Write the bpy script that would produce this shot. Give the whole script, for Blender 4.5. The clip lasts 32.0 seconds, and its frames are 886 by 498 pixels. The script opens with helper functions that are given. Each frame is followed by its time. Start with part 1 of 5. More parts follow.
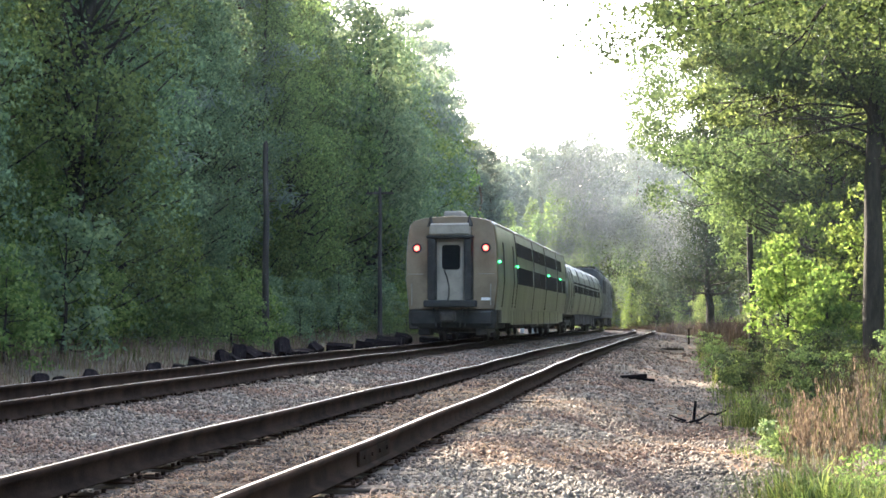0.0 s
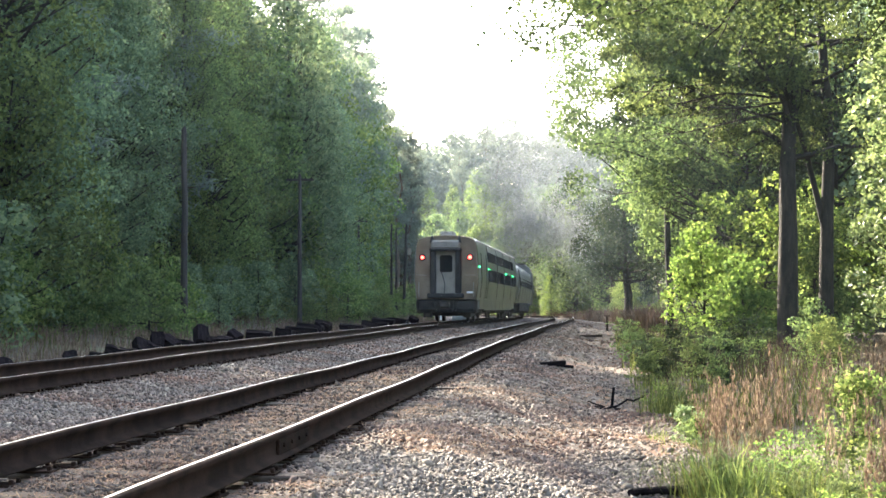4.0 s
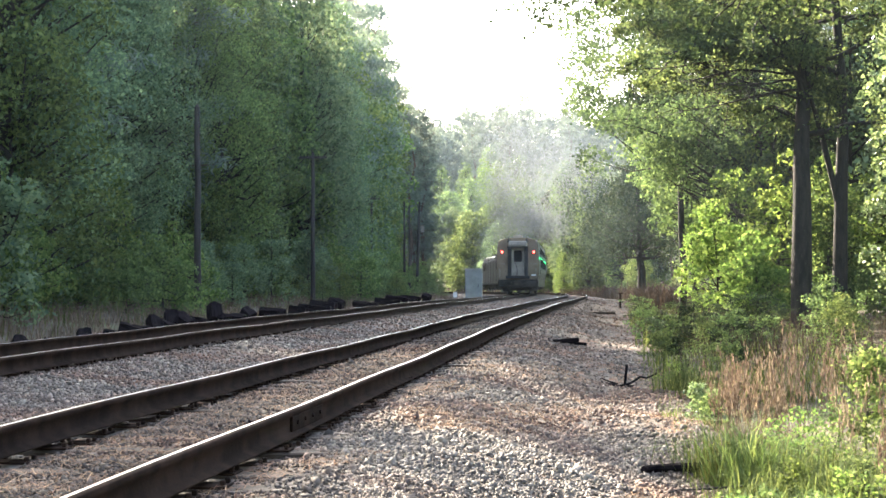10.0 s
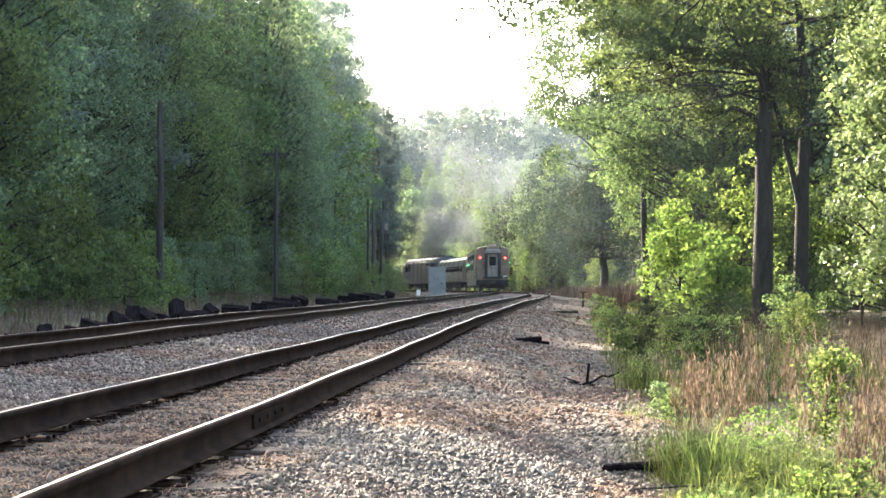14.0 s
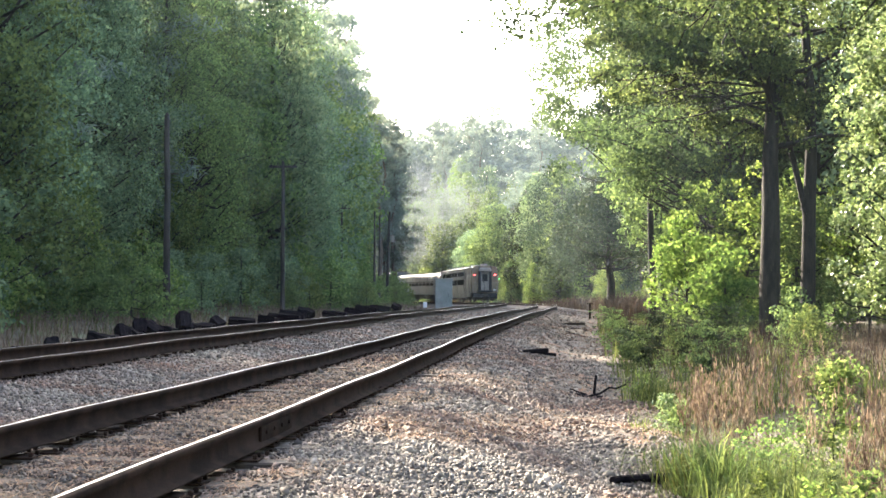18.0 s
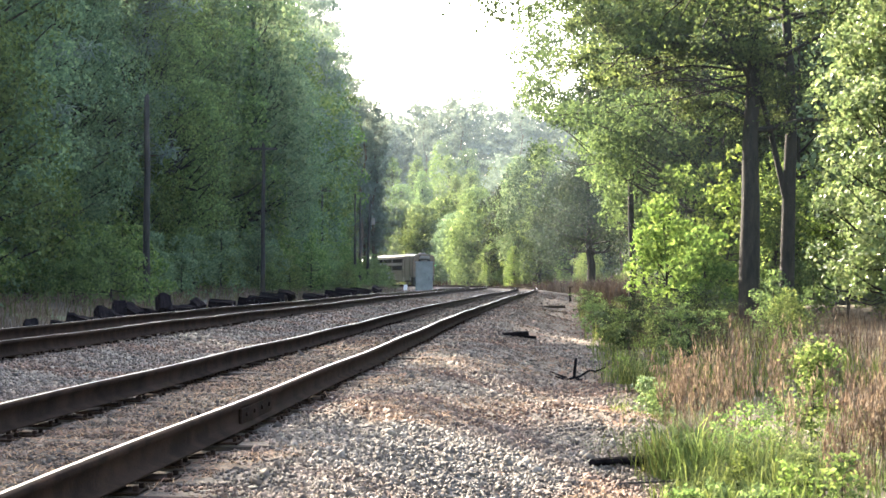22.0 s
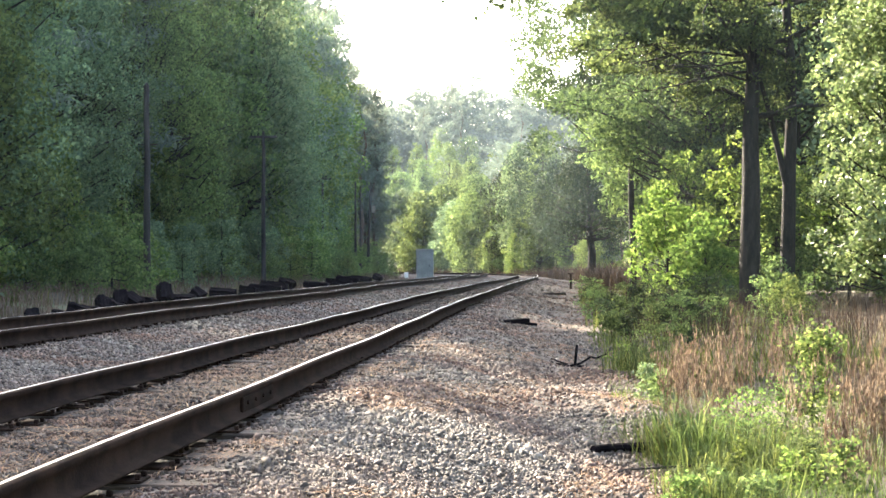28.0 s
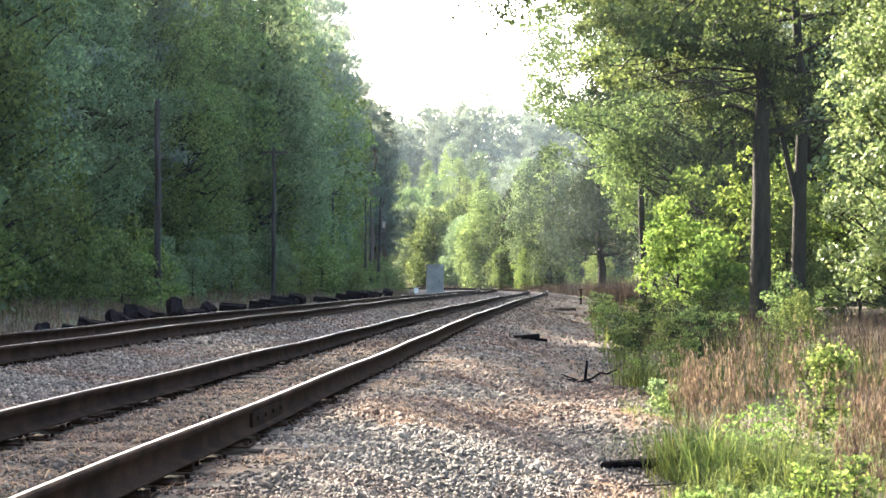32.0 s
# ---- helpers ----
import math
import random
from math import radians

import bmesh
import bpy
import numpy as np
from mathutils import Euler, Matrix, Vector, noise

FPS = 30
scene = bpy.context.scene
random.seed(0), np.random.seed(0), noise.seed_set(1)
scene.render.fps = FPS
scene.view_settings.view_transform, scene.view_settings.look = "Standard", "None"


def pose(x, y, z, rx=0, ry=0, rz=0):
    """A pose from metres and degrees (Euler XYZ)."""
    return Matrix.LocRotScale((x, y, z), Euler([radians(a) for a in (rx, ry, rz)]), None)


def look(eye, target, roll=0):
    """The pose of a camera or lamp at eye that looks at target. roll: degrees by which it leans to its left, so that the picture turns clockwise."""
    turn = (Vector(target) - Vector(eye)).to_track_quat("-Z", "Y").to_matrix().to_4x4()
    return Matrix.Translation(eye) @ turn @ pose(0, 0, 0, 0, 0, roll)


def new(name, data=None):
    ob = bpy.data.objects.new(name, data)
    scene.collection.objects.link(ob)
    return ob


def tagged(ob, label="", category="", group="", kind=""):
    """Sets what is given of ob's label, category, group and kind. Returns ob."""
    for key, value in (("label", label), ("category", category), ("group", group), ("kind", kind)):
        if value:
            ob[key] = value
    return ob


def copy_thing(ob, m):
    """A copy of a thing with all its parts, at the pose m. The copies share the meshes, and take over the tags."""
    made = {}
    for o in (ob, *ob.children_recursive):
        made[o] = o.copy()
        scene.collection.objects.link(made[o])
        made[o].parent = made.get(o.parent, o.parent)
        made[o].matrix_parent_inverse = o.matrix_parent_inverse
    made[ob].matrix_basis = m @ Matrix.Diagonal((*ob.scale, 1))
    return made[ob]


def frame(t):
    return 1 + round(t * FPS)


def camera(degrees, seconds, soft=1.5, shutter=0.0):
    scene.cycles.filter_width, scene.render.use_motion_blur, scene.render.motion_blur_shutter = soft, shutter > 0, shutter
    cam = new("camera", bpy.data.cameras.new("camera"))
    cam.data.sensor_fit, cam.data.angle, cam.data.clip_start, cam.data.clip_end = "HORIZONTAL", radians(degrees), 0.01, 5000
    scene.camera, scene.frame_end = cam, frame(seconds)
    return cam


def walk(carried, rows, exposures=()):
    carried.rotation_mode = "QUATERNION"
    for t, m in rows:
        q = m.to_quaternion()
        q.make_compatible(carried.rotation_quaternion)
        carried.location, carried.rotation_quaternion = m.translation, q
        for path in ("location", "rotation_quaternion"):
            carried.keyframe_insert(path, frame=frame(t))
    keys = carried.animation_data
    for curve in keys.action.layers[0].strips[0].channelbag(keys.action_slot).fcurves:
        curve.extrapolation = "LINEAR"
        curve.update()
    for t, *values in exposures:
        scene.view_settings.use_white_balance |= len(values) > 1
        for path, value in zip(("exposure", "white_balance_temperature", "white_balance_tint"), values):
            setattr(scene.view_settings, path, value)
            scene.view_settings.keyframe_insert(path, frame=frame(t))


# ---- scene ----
# ---- camera: stands beside the track, turns in the hand ----
cam = camera(33.99, 32.0, soft=1.6)
EYE = (0.0, 0.0, 0.9)
PATH = [
    (0, 92.705, 0.026, 4.571), (0.5, 92.527, -0.349, 4.627), (1, 92.041, -0.262, 4.453), (1.5, 92.091, -0.164, 3.615),
    (2, 92.413, -0.382, 3.073), (2.5, 92.831, -0.179, 2.627), (3, 92.692, -0.075, 2.022), (3.5, 92.37, 0.074, 1.439),
    (5.5, 91.861, -0.124, 1.558), (6, 91.49, 0.02, 2.092), (6.5, 91.189, 0.196, 2.231), (7, 90.706, 0.354, 2.463),
    (7.5, 90.787, 0.262, 2.12), (8, 91.161, 0.385, 1.619), (8.5, 91.368, 0.314, 1.673), (9, 91.516, 0.264, 2.011),
    (9.5, 91.625, 0.13, 2.355), (10, 91.304, 0.102, 1.933), (10.5, 91.486, 0.021, 1.693), (11, 91.829, 0.015, 1.34),
    (11.5, 92.065, 0.007, 1.213), (12, 91.973, 0.012, 1.137), (12.5, 91.556, -0.128, 1.832), (13, 91.403, -0.104, 2.044),
    (13.5, 91.193, -0.217, 1.403), (14, 91.232, -0.229, 0.482), (14.5, 91.665, -0.214, -0.188), (16.5, 91.697, 0.135, 0.659),
    (17, 91.351, -0.079, 0.988), (17.5, 91.632, -0.123, 1.029), (18, 91.702, -0.14, 0.747), (18.5, 91.53, -0.095, 0.674),
    (19, 91.744, -0.122, 0.725), (19.5, 91.536, -0.093, 0.968), (20, 91.336, -0.179, 1.184), (20.5, 91.463, -0.075, 0.541),
    (21, 91.446, -0.19, 0.096), (21.5, 91.11, 0.018, -0.092), (22, 91.025, -0.271, -0.025), (22.5, 90.999, -0.2, -0.036),
    (23, 90.839, 0.045, -0.131), (23.5, 90.805, 0.039, 0.037), (24, 91.178, 0.076, 0.032), (24.5, 91.447, 0.08, -0.249),
    (26.5, 91.042, -0.081, -0.124), (27, 90.892, 0.031, -0.028), (27.5, 90.649, -0.161, -0.094), (28, 90.53, 0, 0),
    (28.5, 90.805, -0.04, -0.169), (29, 91.33, 0.061, -0.23), (29.5, 91.335, -0.052, 0.073), (30, 91.234, 0.051, 0.272),
    (30.5, 91.315, -0.042, 0.267), (31, 91.058, -0.069, 0.479), (31.5, 91.006, 0.032, 0.411), (32, 91.14, -0.078, 0.398),
]
walk(cam, [(t, pose(*EYE, rx, ry, rz)) for t, rx, ry, rz in PATH], exposures=[(0, 2.79, 7000, 10), (32, 2.79, 7000, 10)])

# ---- light: hazy low-afternoon sun ahead and to the left, pale sky ----
SUN_LEFT, SUN_UP = 34.0, 30.0
sun_way = Vector((-math.sin(radians(SUN_LEFT)) * math.cos(radians(SUN_UP)),
                  math.cos(radians(SUN_LEFT)) * math.cos(radians(SUN_UP)), math.sin(radians(SUN_UP))))
world = bpy.data.worlds.new("world")
scene.world = world
world.use_nodes = True
wt = world.node_tree
sky = wt.nodes.new("ShaderNodeTexSky")
sky.sky_type, sky.sun_disc = "NISHITA", False
sky.sun_elevation, sky.sun_rotation = radians(SUN_UP), radians(-SUN_LEFT)
sky.air_density, sky.dust_density, sky.ozone_density = 1.0, 3.0, 1.0
wt.links.new(sky.outputs[0], wt.nodes["Background"].inputs[0])
wt.nodes["Background"].inputs[1].default_value = 0.18
sun = new("sun", bpy.data.lights.new("sun", "SUN"))
sun.data.energy, sun.data.angle, sun.data.color = 5.0, radians(0.6), (1.0, 0.93, 0.8)
sun.matrix_world = look(sun_way * 200, (0, 0, 0))

# ---- materials ----
def material(name, c1, c2, scale=3.0, rough=0.8, metal=0.0, bump=0.3, fine=40.0, vary=0.15, stretch=(1, 1, 1), c3=None, spots=0.0, dist=0.02, spec=0.4):
    """Two-scale noise between two colours, with an optional third in blotches, and fine relief."""
    m = bpy.data.materials.new(name)
    m.use_nodes = True
    n, l = m.node_tree.nodes, m.node_tree.links
    bsdf = n["Principled BSDF"]
    tc, mp = n.new("ShaderNodeTexCoord"), n.new("ShaderNodeMapping")
    l.new(tc.outputs["Object"], mp.inputs[0])
    mp.inputs["Scale"].default_value = stretch
    a, b = n.new("ShaderNodeTexNoise"), n.new("ShaderNodeTexNoise")
    for tex, s, d in ((a, scale, 5), (b, fine, 4)):
        l.new(mp.outputs[0], tex.inputs["Vector"])
        tex.inputs["Scale"].default_value, tex.inputs["Detail"].default_value = s, d
    ramp = n.new("ShaderNodeValToRGB")
    ramp.color_ramp.elements[0].position, ramp.color_ramp.elements[1].position = 0.35, 0.65
    ramp.color_ramp.elements[0].color, ramp.color_ramp.elements[1].color = (*c1, 1), (*c2, 1)
    add = n.new("ShaderNodeMath")
    add.operation = "MULTIPLY_ADD"
    l.new(b.outputs[0], add.inputs[0])
    add.inputs[1].default_value = 0.45
    l.new(a.outputs[0], add.inputs[2])
    sub = n.new("ShaderNodeMath")
    sub.operation = "SUBTRACT"
    sub.inputs[1].default_value = 0.225
    l.new(add.outputs[0], sub.inputs[0])
    l.new(sub.outputs[0], ramp.inputs[0])
    col = ramp.outputs[0]
    if c3:
        sp, r2 = n.new("ShaderNodeTexNoise"), n.new("ShaderNodeValToRGB")
        l.new(mp.outputs[0], sp.inputs["Vector"])
        sp.inputs["Scale"].default_value, sp.inputs["Detail"].default_value = scale * 0.37, 6
        r2.color_ramp.elements[0].position, r2.color_ramp.elements[1].position = 0.62 - spots, 0.74 - spots
        mx = n.new("ShaderNodeMix")
        mx.data_type = "RGBA"
        l.new(sp.outputs[0], r2.inputs[0])
        l.new(r2.outputs[0], mx.inputs["Factor"])
        l.new(col, mx.inputs["A"])
        mx.inputs["B"].default_value = (*c3, 1)
        col = mx.outputs["Result"]
    if vary:
        oi, hs = n.new("ShaderNodeObjectInfo"), n.new("ShaderNodeHueSaturation")
        mr = n.new("ShaderNodeMapRange")
        mr.inputs["To Min"].default_value, mr.inputs["To Max"].default_value = 1 - vary, 1 + vary
        l.new(oi.outputs["Random"], mr.inputs["Value"])
        l.new(mr.outputs[0], hs.inputs["Value"])
        l.new(col, hs.inputs["Color"])
        col = hs.outputs[0]
    l.new(col, bsdf.inputs["Base Color"])
    bsdf.inputs["Metallic"].default_value = metal
    bsdf.inputs["Specular IOR Level"].default_value = spec
    rr = n.new("ShaderNodeMapRange")
    rr.inputs["To Min"].default_value, rr.inputs["To Max"].default_value = max(rough - 0.12, 0.03), min(rough + 0.12, 1)
    l.new(b.outputs[0], rr.inputs["Value"])
    l.new(rr.outputs[0], bsdf.inputs["Roughness"])
    if bump:
        bp = n.new("ShaderNodeBump")
        bp.inputs["Strength"].default_value, bp.inputs["Distance"].default_value = bump, dist
        l.new(sub.outputs[0], bp.inputs["Height"])
        l.new(bp.outputs[0], bsdf.inputs["Normal"])
    return m


def leaf_material(name, dark, mid, light, lets=0.45, rough=0.7, gloss=0.05, tint=(1.3, 1.22, 0.9)):
    """Thin leaves: each island has its own tone between three, and light shines through."""
    m = bpy.data.materials.new(name)
    m.use_nodes = True
    n, l = m.node_tree.nodes, m.node_tree.links
    bsdf, out = n["Principled BSDF"], n["Material Output"]
    geo, oi, ramp, hs = (n.new("ShaderNodeNewGeometry"), n.new("ShaderNodeObjectInfo"), n.new("ShaderNodeValToRGB"),
                         n.new("ShaderNodeHueSaturation"))
    ramp.color_ramp.elements[0].color, ramp.color_ramp.elements[1].color = (*dark, 1), (*light, 1)
    ramp.color_ramp.elements.new(0.55).color = (*mid, 1)
    l.new(geo.outputs["Random Per Island"], ramp.inputs[0])
    mr, mh = n.new("ShaderNodeMapRange"), n.new("ShaderNodeMapRange")
    mr.inputs["To Min"].default_value, mr.inputs["To Max"].default_value = 0.75, 1.25
    mh.inputs["To Min"].default_value, mh.inputs["To Max"].default_value = 0.48, 0.52
    l.new(oi.outputs["Random"], mr.inputs["Value"])
    l.new(oi.outputs["Random"], mh.inputs["Value"])
    l.new(mr.outputs[0], hs.inputs["Value"])
    l.new(mh.outputs[0], hs.inputs["Hue"])
    l.new(ramp.outputs[0], hs.inputs["Color"])
    l.new(hs.outputs[0], bsdf.inputs["Base Color"])
    bsdf.inputs["Roughness"].default_value = rough
    bsdf.inputs["Specular IOR Level"].default_value = gloss
    tr, mix, warm = n.new("ShaderNodeBsdfTranslucent"), n.new("ShaderNodeMixShader"), n.new("ShaderNodeMix")
    warm.data_type, warm.blend_type = "RGBA", "MULTIPLY"
    warm.inputs["Factor"].default_value = 1.0
    warm.inputs["B"].default_value = (*tint, 1)
    l.new(hs.outputs[0], warm.inputs["A"])
    l.new(warm.outputs["Result"], tr.inputs[0])
    mix.inputs[0].default_value = lets
    l.new(bsdf.outputs[0], mix.inputs[1])
    l.new(tr.outputs[0], mix.inputs[2])
    l.new(mix.outputs[0], out.inputs[0])
    return m


def glow(name, colour, strength):
    m = bpy.data.materials.new(name)
    m.use_nodes = True
    b = m.node_tree.nodes["Principled BSDF"]
    b.inputs["Base Color"].default_value = (*colour, 1)
    b.inputs["Emission Color"].default_value = (*colour, 1)
    b.inputs["Emission Strength"].default_value = strength
    return m


def plain(name, colour, rough=0.5, metal=0.0):
    m = bpy.data.materials.new(name)
    m.use_nodes = True
    b = m.node_tree.nodes["Principled BSDF"]
    b.inputs["Base Color"].default_value = (*colour, 1)
    b.inputs["Roughness"].default_value, b.inputs["Metallic"].default_value = rough, metal
    return m


M_BALLAST = material("ballast_bed", (0.06, 0.048, 0.038), (0.17, 0.14, 0.115), 9, 0.95, bump=0.9, fine=28, vary=0, c3=(0.155, 0.09, 0.06), spots=0.10, dist=0.04, spec=0.2)
M_GROUND = material("soil_and_litter", (0.045, 0.036, 0.024), (0.10, 0.08, 0.05), 0.8, 0.95, bump=0.8, fine=9, vary=0, c3=(0.09, 0.11, 0.04), spots=0.06, dist=0.05)
M_RAIL = material("rusted_rail", (0.012, 0.007, 0.005), (0.030, 0.017, 0.012), 4, 0.92, 0.0, 0.25, 60, 0.05, (1, 1, 1), spec=0.06)
M_RAILTOP = material("worn_rail_head", (0.42, 0.41, 0.40), (0.58, 0.57, 0.56), 3, 0.32, 1.0, 0.03, 90, 0)
M_TIE = material("weathered_tie", (0.020, 0.013, 0.009), (0.055, 0.036, 0.024), 6, 0.9, bump=0.6, fine=30, vary=0.25, stretch=(0.4, 3, 1))
M_CREOSOTE = material("creosoted_wood", (0.006, 0.005, 0.006), (0.017, 0.013, 0.014), 5, 0.95, bump=0.6, fine=35, vary=0.25, stretch=(3, 0.4, 3), spec=0.02)
# Bark darkened past its own tone to carry the backlit trunks' shade.
M_BARK = material("shade_darkened_bark", (0.010, 0.008, 0.0065), (0.030, 0.024, 0.019), 5, 0.95, bump=0.9, fine=22, vary=0.2, stretch=(1, 1, 0.25), dist=0.04)
M_PINEBARK = material("pine_bark", (0.045, 0.032, 0.024), (0.13, 0.09, 0.066), 4, 0.95, bump=0.9, fine=18, vary=0.2, stretch=(1, 1, 0.3), dist=0.04)
M_POLE = material("weathered_pole", (0.018, 0.015, 0.014), (0.048, 0.041, 0.036), 5, 0.9, bump=0.4, fine=30, vary=0.15, stretch=(1, 1, 0.1))
M_LEAF = leaf_material("hardwood_leaves", (0.058, 0.088, 0.048), (0.105, 0.155, 0.07), (0.18, 0.24, 0.10), 0.6)
M_LEAF_YOUNG = leaf_material("young_leaves", (0.057, 0.098, 0.037), (0.112, 0.170, 0.064), (0.21, 0.265, 0.105), 0.62)
M_LEAF_BRIGHT = leaf_material("bright_spring_leaves", (0.062, 0.105, 0.03), (0.118, 0.178, 0.052), (0.205, 0.27, 0.09), 0.6)
# Blue raised and tone lifted to put the left woods' haze into the leaves.
M_LEAF_HAZE_BLUE = leaf_material("haze_blued_leaves", (0.07, 0.116, 0.08), (0.125, 0.186, 0.118), (0.205, 0.275, 0.16), 0.55)
M_LEAF_OLIVE = leaf_material("olive_leaves", (0.038, 0.060, 0.032), (0.072, 0.107, 0.048), (0.125, 0.168, 0.072), 0.48)
# Shade put into the leaf colour, for trees and bushes that stand dim.
M_LEAF_SHADE = leaf_material("shade_dark_leaves", (0.019, 0.031, 0.018), (0.036, 0.054, 0.029), (0.062, 0.085, 0.046), 0.25)
M_GLOSSLEAF = leaf_material("glossy_leaves", (0.065, 0.105, 0.055), (0.135, 0.195, 0.10), (0.235, 0.295, 0.165), 0.55, 0.36, 0.5)
# Lightened and blued needles, since the colour carries haze over the left pines.
M_NEEDLE = leaf_material("pine_needles", (0.088, 0.122, 0.120), (0.135, 0.178, 0.166), (0.195, 0.245, 0.21), 0.5, 0.6, 0.12)
# Greyed and paled needles: distance haze is put into this colour.
M_HAZED_NEEDLE = leaf_material("haze_paled_needles", (0.084, 0.110, 0.110), (0.116, 0.145, 0.138), (0.147, 0.180, 0.165), 0.55, 0.8, 0.05)
M_GRASS = leaf_material("green_grass", (0.045, 0.065, 0.024), (0.098, 0.135, 0.048), (0.19, 0.225, 0.085), 0.45)
M_DRY = leaf_material("dry_grass", (0.042, 0.031, 0.025), (0.068, 0.048, 0.038), (0.108, 0.078, 0.06), 0.25, tint=(1.1, 1.05, 0.95))
M_BROOM = leaf_material("broomsedge", (0.09, 0.068, 0.05), (0.16, 0.124, 0.092), (0.29, 0.235, 0.175), 0.4, tint=(1.15, 1.05, 0.9))
M_STRAW = leaf_material("pine_straw", (0.12, 0.062, 0.038), (0.20, 0.11, 0.066), (0.34, 0.22, 0.13), 0.1, tint=(1.1, 1.0, 0.9))
M_STEEL = material("dulled_stainless", (0.19, 0.20, 0.21), (0.33, 0.345, 0.355), 1.4, 0.34, 0.92, 0.22, 14, 0.04, (0.3, 1.2, 0.12), dist=0.03)
M_ENGINE = material("dark_grey_metal", (0.075, 0.08, 0.085), (0.13, 0.135, 0.14), 1.4, 0.5, 0.4, 0.1, 14, 0.04, (0.3, 1.2, 0.2))
M_ENDGREY = material("grimy_end_paint", (0.165, 0.124, 0.083), (0.225, 0.172, 0.118), 1.4, 0.7, 0.0, 0.05, 20, 0.03, c3=(0.10, 0.078, 0.055), spots=0.05, spec=0.2)
M_HOOD = material("pale_grey_metal", (0.20, 0.175, 0.145), (0.28, 0.245, 0.205), 2, 0.6, 0.0, 0.05, 20, 0)
M_RUBBER = material("black_rubber", (0.012, 0.012, 0.012), (0.03, 0.03, 0.03), 3, 0.8, 0, 0.2, 20, 0)
M_UNDER = material("underframe_grime", (0.02, 0.018, 0.016), (0.06, 0.052, 0.045), 3, 0.85, 0.1, 0.3, 20, 0)
M_WINDOW = plain("dark_window_glass", (0.010, 0.011, 0.012), 0.9)
M_WINDOW.node_tree.nodes["Principled BSDF"].inputs["Specular IOR Level"].default_value = 0.03
M_RED = glow("red_marker_glow", (1.0, 0.05, 0.04), 3.0)
M_GREEN = glow("green_status_glow", (0.03, 1.0, 0.28), 1.6)
M_WHITE = plain("white_marking", (0.72, 0.72, 0.70), 0.6)
M_CABINET = material("grey_cabinet_paint", (0.19, 0.2, 0.19), (0.26, 0.27, 0.255), 2, 0.6, 0.0, 0.05, 20, 0)

# stones vary one by one
def stone_material(name, gain=(1, 1, 1)):
    m = bpy.data.materials.new(name)
    m.use_nodes = True
    n, l = m.node_tree.nodes, m.node_tree.links
    b = n["Principled BSDF"]
    geo, ramp, tc, tex, mx = (n.new("ShaderNodeNewGeometry"), n.new("ShaderNodeValToRGB"), n.new("ShaderNodeTexCoord"),
                              n.new("ShaderNodeTexNoise"), n.new("ShaderNodeMix"))
    e = ramp.color_ramp.elements
    e[0].color, e[1].color = (0.038, 0.028, 0.022, 1), (0.265, 0.228, 0.19, 1)
    e.new(0.4).color = (0.082, 0.065, 0.052, 1)
    e.new(0.6).color = (0.12, 0.094, 0.073, 1)
    e.new(0.78).color = (0.155, 0.125, 0.10, 1)
    for k in e:
        k.color = (*[c * g for c, g in zip(k.color[:3], gain)], 1)
    l.new(geo.outputs["Random Per Island"], ramp.inputs[0])
    l.new(tc.outputs["Object"], tex.inputs["Vector"])
    tex.inputs["Scale"].default_value, tex.inputs["Detail"].default_value = 0.55, 4
    r2 = n.new("ShaderNodeValToRGB")
    r2.color_ramp.elements[0].position, r2.color_ramp.elements[1].position = 0.44, 0.62
    r2.color_ramp.elements[1].color = (0.85, 0.85, 0.85, 1)
    l.new(tex.outputs[0], r2.inputs[0])
    mx.data_type, mx.blend_type = "RGBA", "MULTIPLY"
    l.new(r2.outputs[0], mx.inputs["Factor"])
    l.new(ramp.outputs[0], mx.inputs["A"])
    mx.inputs["B"].default_value = (0.98, 0.60, 0.44, 1)
    l.new(mx.outputs["Result"], b.inputs["Base Color"])
    b.inputs["Roughness"].default_value = 0.75
    return m


M_STONE = stone_material("crushed_stone", (0.88, 0.87, 0.86))
M_STONE_FOULED = stone_material("fouled_stone", (0.50, 0.45, 0.41))

# ---- mesh helpers ----
rng = np.random.default_rng(7)


def mesh_np(name, V, F, mats, mi=None, smooth=False):
    """A mesh from arrays of vertices and of faces with one count of corners."""
    V, F = np.asarray(V, dtype=np.float32), np.asarray(F, dtype=np.int32)
    me = bpy.data.meshes.new(name)
    k = F.shape[1]
    me.vertices.add(len(V))
    me.vertices.foreach_set("co", V.ravel())
    me.loops.add(F.size)
    me.loops.foreach_set("vertex_index", F.ravel())
    me.polygons.add(len(F))
    me.polygons.foreach_set("loop_start", np.arange(0, F.size, k, dtype=np.int32))
    for m in mats if isinstance(mats, (list, tuple)) else [mats]:
        me.materials.append(m)
    if mi is not None:
        me.polygons.foreach_set("material_index", np.asarray(mi, dtype=np.int32))
    me.update(calc_edges=True)
    me.validate()
    if smooth:
        me.polygons.foreach_set("use_smooth", np.ones(len(F), dtype=bool))
    return me


def part_mesh(name, me, parent, label=""):
    ob = new(name, me)
    ob.parent = parent
    return tagged(ob, label)


def part(name, bm, mat, parent, label="", smooth=False):
    """Link a bmesh as one mesh object under a thing or a part."""
    me = bpy.data.meshes.new(name)
    bmesh.ops.recalc_face_normals(bm, faces=bm.faces)
    bm.to_mesh(me)
    bm.free()
    me.materials.append(mat)
    if smooth:
        me.polygons.foreach_set("use_smooth", np.ones(len(me.polygons), dtype=bool))
    ob = new(name, me)
    if parent is not None:
        ob.parent = parent
    return tagged(ob, label)


